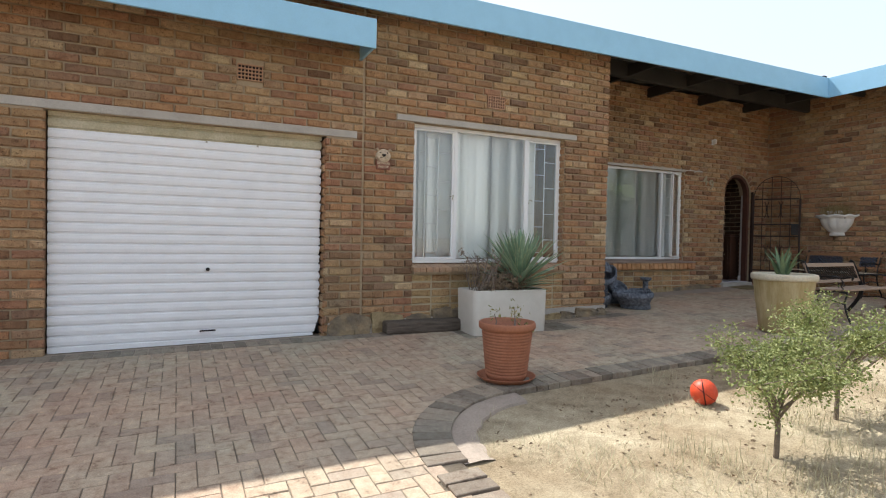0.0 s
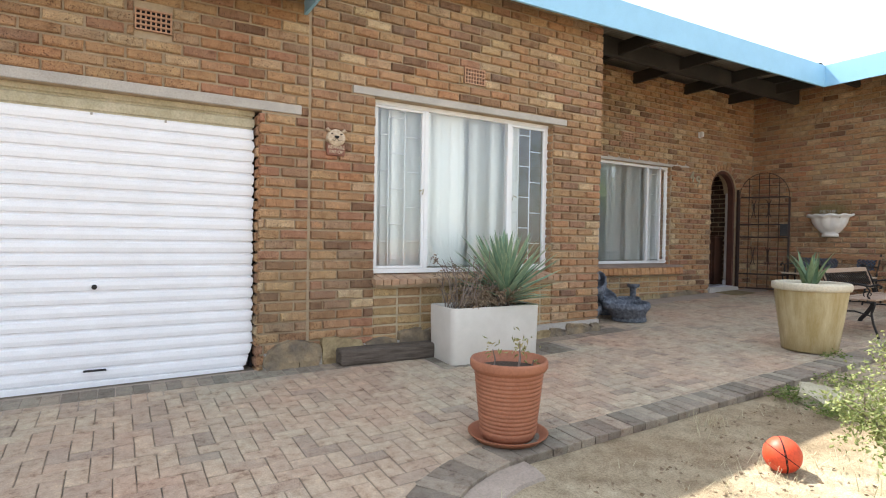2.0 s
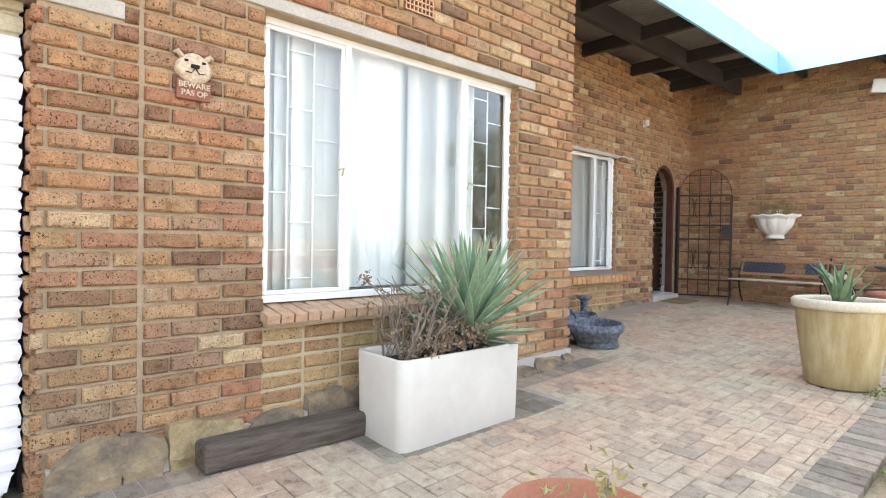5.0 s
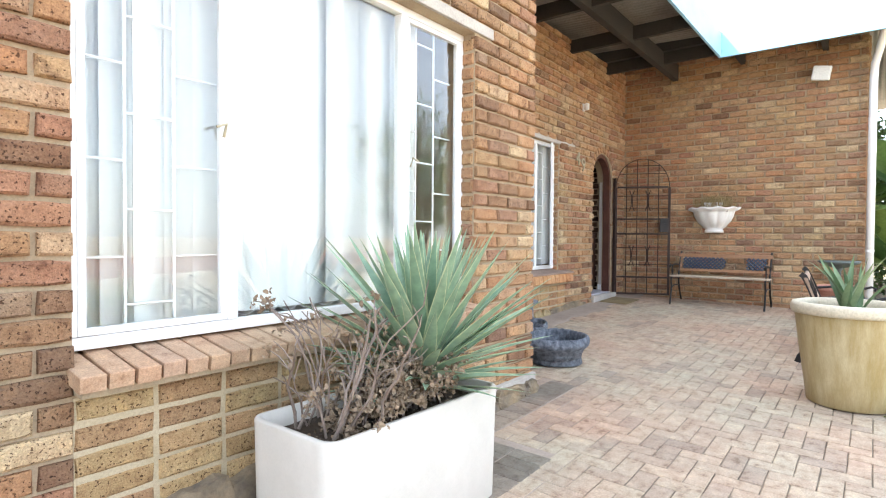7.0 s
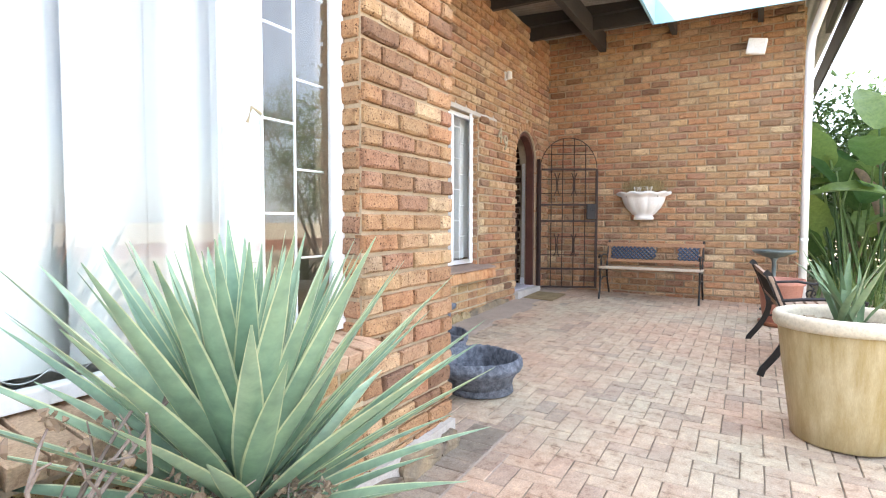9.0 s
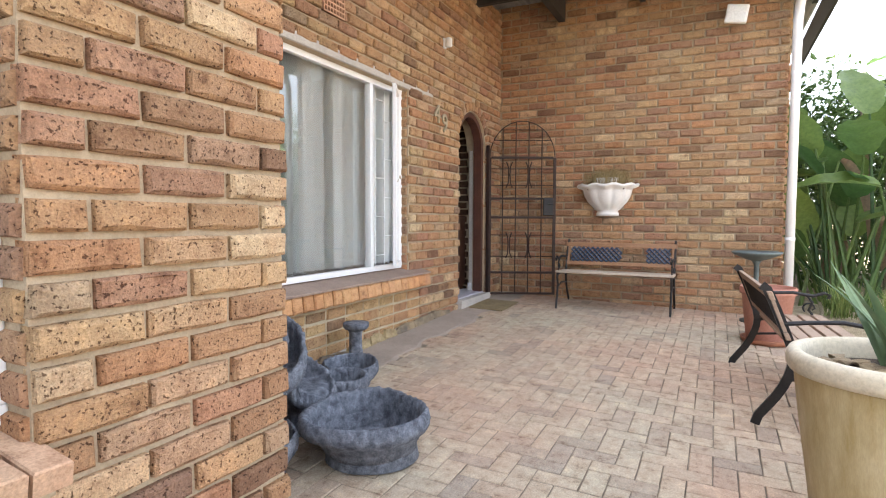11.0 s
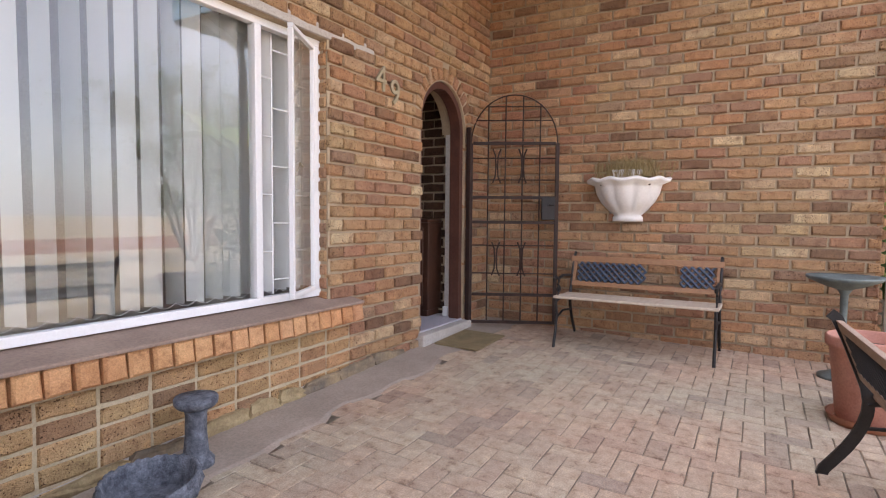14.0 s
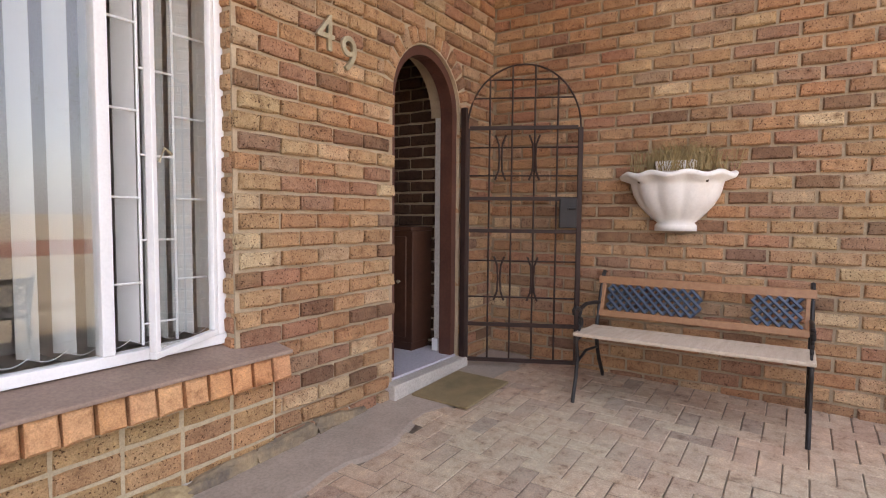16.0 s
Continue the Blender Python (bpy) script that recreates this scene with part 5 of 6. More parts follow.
def football():
    t = thing("football", at(3.83, -3.0, 0, 0.05), "scuffed orange rubber ball with thin black seams on the dry grass", "ball")
    bm = bmesh.new()
    bmesh.ops.create_uvsphere(bm, u_segments=32, v_segments=20, radius=0.092)
    part("ball", bm, BALL, t, "", True)
    bm = bmesh.new()
    for ax in (pose(0, 0, 0, 20, 30), pose(0, 0, 0, 80, 10, 40), pose(0, 0, 0, 60, 70, 10)):
        tube(bm, [ax @ Vector((0.0917 * math.cos(a), 0.0917 * math.sin(a), 0)) for a in (2 * math.pi * i / 40 for i in range(41))], 0.0022, 5)
    part("seam", bm, DARK, t)


def shrub(x, y, crown_z, rx, rz, n, seed, label):
    rng = random.Random(seed)
    t = thing("shrub", at(x, y, 0, -0.04), label, "shrub", "lawn shrubs")
    bm = bmesh.new()
    v, f = [], []
    tube(bm, [(0, 0, -0.03), (0.01, 0.0, crown_z * 0.35), (0.0, 0.01, crown_z * 0.6)], 0.016, 8, 0.75)
    tips = []
    for i in range(11):
        a = i * 2.4 + rng.uniform(-0.3, 0.3)
        out = rng.uniform(0.35, 0.95)
        b0 = Vector((0, 0, crown_z * rng.uniform(0.3, 0.6)))
        e = Vector((rx * out * math.cos(a), rx * out * math.sin(a), crown_z + rz * rng.uniform(-0.5, 0.7)))
        mid = (b0 + e) / 2 + Vector((0, 0, 0.05))
        tube(bm, [b0, mid, e], 0.009, 6, 0.4)
        for k in range(5):
            s = mid.lerp(e, rng.random())
            q = s + Vector((rng.gauss(0, 0.09), rng.gauss(0, 0.09), rng.gauss(0.03, 0.06)))
            tube(bm, [s, q], 0.0035, 4, 0.5)
            tips += [q, s]
        tips.append(e)
    for i in range(n):
        c = rng.choice(tips)
        p = c + Vector((rng.gauss(0, 0.042), rng.gauss(0, 0.042), rng.gauss(0, 0.035)))
        leaf_cloud(v, f, p, rng.uniform(0.014, 0.028), rng, 0.3, 1.7)
    part("trunk", bm, BARK, t)
    mesh_part("crown", v, f, BUSHLEAF, t)


def lawn_blades():
    rng = random.Random(2)
    v, f = [], []
    i = 0
    while i < 20000:
        x, y = 1.6 + 7 * rng.random() ** 1.4, -2.4 - 4.4 * rng.random()
        i += 1
        if not in_garden(x, y, 0.36):
            continue
        dens = noise.noise(Vector((x * 1.6, y * 1.6, 3)))
        if dens < -0.12 or (y > -2.9 and rng.random() < 0.75):
            continue
        z = gz(x, y) - 0.05
        a, h, w = rng.uniform(0, 6.28), rng.uniform(0.02, 0.075) * (1.2 + dens), rng.uniform(0.0015, 0.0035)
        dx, dy = math.cos(a), math.sin(a)
        k = len(v)
        v += [(x - dy * w, y + dx * w, z), (x + dy * w, y - dx * w, z), (x + dx * h * rng.uniform(0.3, 1.4), y + dy * h, z + h)]
        f.append((k, k + 1, k + 2))
    me = bpy.data.meshes.new("dry_grass")
    me.from_pydata(v, [], f)
    me.materials.append(DRYGRASS)
    tagged(new("dry_grass", me), "straw-coloured dry grass blades on the lawn", "grass", "", "stuff")
    lv, lf = [], []
    for i in range(2600):
        x, y = 1.9 + 5 * rng.random(), -2.42 - 3.2 * rng.random() ** 1.6
        if in_garden(x, y, 0.34) and noise.noise(Vector((x * 2.2, y * 2.2, 9))) > -0.05:
            leaf_cloud(lv, lf, (x, y, gz(x, y) - 0.028 + 0.01 * rng.random()), rng.uniform(0.012, 0.035), rng, 0.85, 1.8)
    me = bpy.data.meshes.new("leaf_litter")
    me.from_pydata(lv, [], lf)
    me.materials.append(DEADLEAF)
    tagged(new("leaf_litter", me), "scattered dry brown leaf litter on the soil", "leaves", "", "stuff")
    # concrete haunch inside the kerb
    bm = bmesh.new()
    rows = []
    for i in range(26):
        a = math.pi - math.pi / 2 * i / 25 * 1.02 + 0.02
        r1, r2 = KERB_R - KERB_W, KERB_R - KERB_W - 0.16 + 0.03 * noise.noise(Vector((i * 0.4, 0, 0)))
        row = []
        for r, dz in ((r1 + 0.03, -0.010), ((r1 + r2) / 2, -0.006), (r2, -0.018), (r2 - 0.03, -0.08)):
            x, y = KCX + r * math.cos(a), KCY + r * math.sin(a)
            row.append(bm.verts.new((x, y, gz(x, y) + dz + 0.006 * noise.noise(Vector((x * 9, y * 9, 0))))))
        rows.append(row)
    for i, (a, b) in enumerate(zip(rows, rows[1:])):
        for k in range(3):
            bm.faces.new((a[k], b[k], b[k + 1], a[k + 1]))
    bmesh.ops.recalc_face_normals(bm, faces=bm.faces)
    tagged(part("kerb_backing", bm, APRON), "broken pale concrete backing of the kerb", "kerb", "", "structure")


# ---- things: porch ----
def dish_mesh(rx, ry, depth, lobes, spout, lift, ridge, thick):
    """A cast dish or basin: smooth hollow, a thick rolled ridged rim, lobed outline, a lip at the spout and a higher back."""
    bm = bmesh.new()
    n = 96
    prof = ((0.02, -depth, 0), (0.45, -depth, 0), (0.78, -depth * 0.92, 0.1), (0.83, -depth * 0.55, 0.5), (0.87, -0.01, 0.9), (0.90, 0.012, 1), (0.95, 0.020, 1), (1.00, 0.010, 1), (1.03, -thick * 0.5, 1), (1.00, -thick, 0.9), (0.88, -thick - 0.03, 0.5), (0.62, -depth - 0.045, 0.1), (0.02, -depth - 0.05, 0))
    rings = []
    for rho, z, w in prof:
        ring = []
        for k in range(n):
            a = 2 * math.pi * k / n
            lob = 1.0 - (0.30 * abs(math.cos(lobes * (a + 0.45) / 2)) ** 14 if lobes else 0.0)
            d = math.cos(a - spout)
            r = rho * lob * (1 + 0.16 * max(0.0, d) ** 4 * w)
            p = Vector((rx * r * math.cos(a), ry * r * math.sin(a), z + w * (-lift * d + 0.25 * lift * math.cos(2 * a + 1))))
            if w > 0.85:
                p += Vector((math.cos(a), math.sin(a), 0.6)) * ridge * (0.7 * math.sin(30 * a + 14 * rho) + 1.6 * noise.noise(p * 30))
            ring.append(bm.verts.new(p))
        rings.append(ring)
    for a, b in zip(rings, rings[1:]):
        for k in range(n):
            bm.faces.new((a[k], a[(k + 1) % n], b[(k + 1) % n], b[k]))
    bm.faces.new(rings[0])
    bm.faces.new(rings[-1][::-1])
    bmesh.ops.recalc_face_normals(bm, faces=bm.faces)
    return bm


def stone_basin(x, y, r, h, lobes, spout, label):
    t = thing("stone_basin", at(x, y), label, "basin", "cast stone water basins")
    part("bowl", dish_mesh(r, r, h - 0.05, lobes, spout, 0.012, 0.005, 0.055), BLUESTONE, t, "", True).matrix_local = Matrix.Translation((0, 0, h))
    part("foot", lathe([(r * 0.70, 0.0), (r * 0.74, 0.01), (r * 0.70, h * 0.4), (r * 0.78, h * 0.62)], 40, 0.006), BLUESTONE, t, "", True)


def fountain_dish(x, y, z, rx, ry, rot, spout, lift, label):
    g = gz(x, y)
    t = thing("fountain_dish", pose(x, y, g, 0, 0, rot), label, "fountain", "stacked fountain dishes")
    h = z - g
    part("dish", dish_mesh(rx, ry, 0.06, 0, spout, lift, 0.008, 0.08), BLUESTONE, t, "", True).matrix_local = Matrix.Translation((0, 0, h))
    bm = lathe([(0.10, 0.0), (0.105, 0.03), (0.075, 0.08), (0.068, h * 0.55), (0.09, h - 0.13), (0.12, h - 0.09)], 24, 0.006, True)
    for v in bm.verts:
        v.co += 0.008 * noise.noise_vector(v.co * 18)
    part("pedestal", bm, BLUESTONE, t, "", True)


def fountain_group():
    stone_basin(6.36, 0.18, 0.285, 0.215, 1, 2.6, "large heart-shaped blue-grey cast-stone basin on the paving")
    stone_basin(5.97, 0.50, 0.165, 0.17, 0, 3.9, "low blue-grey cast-stone basin beside the wall corner")
    stone_basin(6.77, 0.70, 0.175, 0.16, 0, 0.0, "round blue-grey cast-stone basin with a ridged rim")
    stone_basin(7.10, 0.84, 0.17, 0.13, 0, 3.6, "small round blue-grey cast-stone basin near the wall")
    g = gz(6.1, 0.7)
    fountain_dish(6.20, 0.68, 0.46, 0.225, 0.19, 40, 2.75, 0.10, "tall blue-grey cast-stone leaf dish of a fountain")
    fountain_dish(6.43, 0.66, 0.31, 0.19, 0.15, 30, 4.5, 0.085, "lower blue-grey cast-stone leaf dish of a fountain")
    # ribbed cap lying on the upper dish
    bm = bmesh.new()
    n = 88
    rings = []
    for r, z in ((0.165, 0.0), (0.172, 0.012), (0.166, 0.035), (0.155, 0.06), (0.142, 0.085), (0.122, 0.108), (0.10, 0.127), (0.07, 0.142), (0.035, 0.151), (0.006, 0.155)):
        rings.append([bm.verts.new((r * (1 + 0.06 * math.cos(11 * a) + 0.05 * noise.noise(Vector((7 * math.cos(a), 7 * math.sin(a), z * 60)))) * math.cos(a), r * (1 + 0.06 * math.cos(11 * a) + 0.05 * noise.noise(Vector((7 * math.cos(a), 7 * math.sin(a), z * 60)))) * math.sin(a), z + 0.014 * noise.noise(Vector((9 * math.cos(a), 9 * math.sin(a), z * 40))))) for a in (2 * math.pi * i / n for i in range(n))])
    for a, b in zip(rings, rings[1:]):
        for i in range(n):
            bm.faces.new((a[i], a[(i + 1) % n], b[(i + 1) % n], b[i]))
    bm.faces.new(rings[0][::-1])
    bm.faces.new(rings[-1])
    ob = part("stone_hood", bm, BLUESTONE, None, "", True)
    ob.matrix_world = pose(6.235, 0.71, g + 0.47, -6, 6, 20) @ Matrix.Diagonal((0.64, 0.64, 1.1, 1))
    tagged(ob, "ribbed blue-grey cast-stone hood lying on the fountain dish", "hood")
    t = thing("stone_pedestal", at(7.43, 1.03) @ Matrix.Diagonal((0.86, 0.86, 0.92, 1)), "short weathered cast-stone pedestal with a round top", "pedestal")
    bm = lathe([(0.085, 0.0), (0.088, 0.03), (0.062, 0.06), (0.052, 0.15), (0.05, 0.25), (0.06, 0.27)], 24, 0.004, True)
    for v in bm.verts:
        v.co += 0.0035 * noise.noise_vector(v.co * 26)
    part("shaft", bm, BLUESTONE, t, "", True)
    part("top_plate", lathe([(0.055, 0.27), (0.09, 0.285), (0.104, 0.30), (0.106, 0.325), (0.10, 0.333), (0.0, 0.335)], 28), BLUESTONE, t, "pale round plate", True)


def bench(m, length, seat_mat, back_mat, lattice_mat, label, panels, slats, strap=False):
    """Garden bench: length along x, the sitter faces -y, the back is at y = 0."""
    t = thing("garden_bench", m, label, "bench", "garden benches")
    L = length / 2
    for sx in (-1, 1):
        x = sx * (L - 0.02)
        bm = bmesh.new()
        way = ((0.0, 0.11), (0.05, 0.095), (0.10, 0.06), (0.16, 0.02), (0.22, -0.012), (0.28, -0.035), (0.33, -0.047), (0.38, -0.05), (0.44, -0.04), (0.50, -0.02), (0.57, 0.005), (0.64, 0.03), (0.70, 0.055), (0.745, 0.075), (0.765, 0.10))
        back = [(x, yy, zz) for zz, yy in way]
        if strap:
            loops = []
            for k, (xa, ya, za) in enumerate(back):
                (_, y0, z0), (_, y1, z1) = back[max(0, k - 1)], back[min(len(back) - 1, k + 1)]
                ln = math.hypot(y1 - y0, z1 - z0)
                ny, nz = (z1 - z0) / ln * 0.022, -(y1 - y0) / ln * 0.022
                loops.append([bm.verts.new(p) for p in ((x - 0.009, ya - ny, za - nz), (x + 0.009, ya - ny, za - nz), (x + 0.009, ya + ny, za + nz), (x - 0.009, ya + ny, za + nz))])
            for a, b in zip(loops, loops[1:]):
                for k in range(4):
                    bm.faces.new((a[k], a[(k + 1) % 4], b[(k + 1) % 4], b[k]))
            bm.faces.new(loops[0][::-1])
            bm.faces.new(loops[-1])
            bmesh.ops.recalc_face_normals(bm, faces=bm.faces)
        else:
            tube(bm, back, 0.0125, 8)
        part("leg", bm, IRON, t)
        bm = bmesh.new()
        tube(bm, [(x, -0.47, 0.0), (x, -0.455, 0.05), (x, -0.42, 0.15), (x, -0.40, 0.27), (x, -0.425, 0.36), (x, -0.42, 0.40)], 0.0115, 8)
        tube(bm, [(x, -0.42, 0.385), (x, -0.3, 0.40), (x, -0.15, 0.385), (x, -0.045, 0.37)], 0.013, 8)
        part("leg", bm, IRON, t)
        bm = bmesh.new()
        arm = [(x, -0.005, 0.56), (x, -0.12, 0.575), (x, -0.26, 0.585), (x, -0.38, 0.565), (x, -0.45, 0.59), (x, -0.48, 0.575), (x, -0.47, 0.548)]
        tube(bm, arm, 0.012, 8)
        tube(bm, [(x, -0.34, 0.575), (x, -0.38, 0.52), (x, -0.36, 0.46), (x, -0.40, 0.40)], 0.009, 8)
        tube(bm, [(x, -0.38, 0.46)] + [(x, -0.36 + 0.035 * math.cos(a), 0.475 + 0.035 * math.sin(a)) for a in (math.pi - 0.5 * i for i in range(9))], 0.006, 6)
        tube(bm, [(x, -0.40, 0.24), (x, -0.25, 0.28), (x, -0.04, 0.26)], 0.009, 8)
        part("armrest", bm, IRON, t)
    n = slats
    for i in range(n):
        y0 = -0.44 + 0.39 * i / n
        part("seat_slat", bx(-L, y0, 0.40 + 0.006 * math.cos(i * 1.2), L, y0 + 0.39 / n - 0.012, 0.422 + 0.006 * math.cos(i * 1.2), 0.005), seat_mat, t)

    def on_back(u0, z0, u1, z1, th, bevel=0.004):
        bm = bx(u0, -th / 2, z0, u1, th / 2, z1, bevel)
        for v in bm.verts:
            v.co.y += -0.018 + (v.co.z - 0.5) * 0.36
        return bm
    part("back_rail", on_back(-L, 0.685, L, 0.735, 0.026), back_mat, t)
    part("back_rail", on_back(-L, 0.475, L, 0.515, 0.024), back_mat, t)
    for x in (-L + 0.01, L - 0.05):
        part("back_stile", on_back(x, 0.515, x + 0.04, 0.685, 0.022), back_mat, t)
    for a, b in panels:
        bm = bmesh.new()
        step = 0.06 if strap else 0.052
        for d in (1, -1):
            k = a - 0.17
            while k < b:
                pts = []
                for i in range(7):
                    u, z = k + 0.17 * i / 6, 0.515 + 0.17 * (i / 6 if d > 0 else 1 - i / 6)
                    if a <= u <= b:
                        pts.append((u, -0.018 + (z - 0.5) * 0.36 + d * 0.004 + 0.004 * math.sin(i * 3.14), z))
                if len(pts) > 1:
                    tube(bm, pts, 0.006 if strap else 0.0105, 5)
                k += step
        part("lattice_panel", bm, lattice_mat, t, "woven cast lattice panel")
    return t


def wall_planter():
    t = thing("wall_planter", pose(END_X - 0.012, -0.09, 1.135, 0, 0, -90), "white fluted half-bowl planter fixed to the brick wall", "planter")
    bm = bmesh.new()
    rings = []
    n = 48
    for r, z, fl, sc in ((0.10, 0.0, 0, 0), (0.125, 0.0, 0, 0), (0.125, 0.035, 0, 0), (0.11, 0.05, 0, 0), (0.15, 0.085, 0.05, 0), (0.21, 0.15, 0.08, 0), (0.25, 0.22, 0.08, 0), (0.265, 0.28, 0.07, 0), (0.272, 0.305, 0.06, 0.01), (0.335, 0.325, 0.03, 0.009), (0.345, 0.345, 0.03, 0.010), (0.33, 0.357, 0.03, 0.010), (0.27, 0.35, 0.05, 0.007), (0.24, 0.30, 0.05, 0)):
        ring = []
        for i in range(n + 1):
            a = math.pi + math.pi * i / n
            k = 1 + fl * abs(math.sin(a * 5)) ** 0.7 - fl * 0.5
            ring.append(bm.verts.new((r * k * math.cos(a), 0.82 * r * k * math.sin(a), z + sc * math.cos(a * 10))))
        rings.append(ring)
    for a, b in zip(rings, rings[1:]):
        for i in range(n):
            bm.faces.new((a[i], a[i + 1], b[i + 1], b[i]))
    bm.faces.new(rings[-1])
    bm.faces.new([r[0] for r in rings])
    bm.faces.new([r[-1] for r in rings][::-1])
    bmesh.ops.recalc_face_normals(bm, faces=bm.faces)
    part("bowl", bm, STONEWHITE, t, "", True)
    part("soil", bx(-0.2, -0.17, 0.29, 0.2, 0, 0.315, 0.01), SOIL, t)
    b = part("plant_holder", bx(-0.085, -0.09, 0.0, 0.085, 0.0, 0.115, 0.008), STONEWHITE)
    for v in b.data.vertices:
        if v.co.z > 0.09:
            v.co.x *= 1.2
            v.co.y *= 1.15
    b.matrix_world = pose(END_X - 0.05, -0.10, 1.447, 0, 0, -90) @ Matrix.Diagonal((1.15, 1.1, 1, 1))
    tagged(b, "small white square pot standing in the wall planter", "pot")
    g = grass_tuft(END_X - 0.13, -0.12, 900, 0.20, leaf_material("dry_fern", (0.27, 0.19, 0.09), (0.40, 0.31, 0.17), 0.9), "fine dry ferny plant in the wall planter", "dry_plant", 0.09, 6)
    for v in g.data.vertices:
        v.co.y *= 1.15
        v.co.x *= 0.5
    for v in g.data.vertices:
        v.co.y += 0.03 * noise.noise(v.co * 14)
    g.matrix_world = pose(END_X - 0.10, -0.12, 1.50)


def security_gate():
    hinge, tip = Vector((10.315, REC_Y - 0.05, 0)), Vector((10.64, 0.50, 0))
    ang = math.degrees(math.atan2(tip.y - hinge.y, tip.x - hinge.x))
    W = (tip - hinge).length
    z0 = gz(10.4, 0.9) + 0.045
    t = thing("security_gate", pose(hinge.x, hinge.y, z0, 0, 0, ang), "open dark brown wrought-iron arched security gate", "gate")
    H = 1.60
    RISE = 0.42
    for x in (0.0, W):
        part("stile", bx(x - 0.016, -0.016, 0, x + 0.016, 0.016, H, 0.003), GATEIRON, t)
    for z in (0.012, 0.26, 0.905, 1.125, H):
        part("rail", bx(0.0165, -0.013, z - 0.0125, W - 0.0165, 0.011, z + 0.0125, 0.002), GATEIRON, t)
    bm = bmesh.new()
    tube(bm, [(x, y, H + (z - H) * RISE * 2 / W) for x, y, z in arc(W / 2, H, W / 2, 0, 180, 24)], 0.006, 8)
    part("arch", bm, GATEIRON, t)
    for i in range(1, 5):
        x = W * i / 5
        top = H + RISE * math.sqrt(max(0, 1 - (2 * x / W - 1) ** 2))
        bm = bmesh.new()
        tube(bm, [(x, 0, 0.02), (x, 0, top)], 0.007, 6)
        part("bar", bm, GATEIRON, t)
    for z in (0.45, 0.70, 1.28, 1.47, 1.80, 1.92):
        xa = W / 2 - (W / 2 * math.sqrt(max(0, 1 - ((z - H) / RISE) ** 2)) if z > H else W / 2)
        bm = bmesh.new()
        tube(bm, [(xa, 0.004, z), (W - xa, 0.004, z)], 0.006, 6)
        part("bar", bm, GATEIRON, t)
    for z in (0.58, 1.40):
        for x in (W * 0.3, W * 0.6):
            bm = bmesh.new()
            for s in (-1, 1):
                tube(bm, [(x + s * 0.035, -0.012, z - 0.15), (x + s * 0.012, -0.012, z - 0.09), (x + s * 0.007, -0.012, z), (x + s * 0.012, -0.012, z + 0.09), (x + s * 0.035, -0.012, z + 0.15)], 0.0075, 6)
            part("scroll", bm, GATEIRON, t)
    lock = part("lock_box", bx(W - 0.13, -0.03, 0.93, W - 0.015, 0.03, 1.13, 0.005), IRON, t, "black steel lock box")
    bm = bmesh.new()
    tube(bm, [(W - 0.07, -0.03, 1.06), (W - 0.07, -0.06, 1.06), (W - 0.03, -0.06, 1.06)], 0.007, 8)
    part("handle", bm, IRON, lock)
    fr = thing("gate_frame", Matrix.Identity(4), "dark brown steel gate frame beside the doorway", "frame")
    part("jamb", bx(10.285, REC_Y - 0.055, z0 - 0.04, 10.312, REC_Y - 0.015, 1.95, 0.003), GATEIRON, fr)


def door_mat():
    bm = bx(-0.26, -0.19, 0.0, 0.26, 0.19, 0.014, 0.004)
    ob = part("door_mat", bm, MAT)
    ob.matrix_world = Matrix.Translation((9.89, 0.95, gz(9.89, 0.95) + 0.006)) @ lie(9.89, 0.95)
    tagged(ob, "brown coir doormat in front of the step", "doormat")


def text_mesh(name, body, size, depth, mat, parent, m, label=""):
    cu = bpy.data.curves.new(name, "FONT")
    cu.body, cu.size, cu.extrude, cu.align_x, cu.bevel_depth = body, size, depth, "CENTER", 0.001
    tmp = bpy.data.objects.new(name, cu)
    scene.collection.objects.link(tmp)
    me = bpy.data.meshes.new_from_object(tmp.evaluated_get(bpy.context.evaluated_depsgraph_get()))
    bpy.data.objects.remove(tmp)
    me.materials.append(mat)
    ob = new(name, me)
    if parent:
        ob.parent = parent
        ob.matrix_local = m
    else:
        ob.matrix_world = m
    if label:
        tagged(ob, label)
    return ob


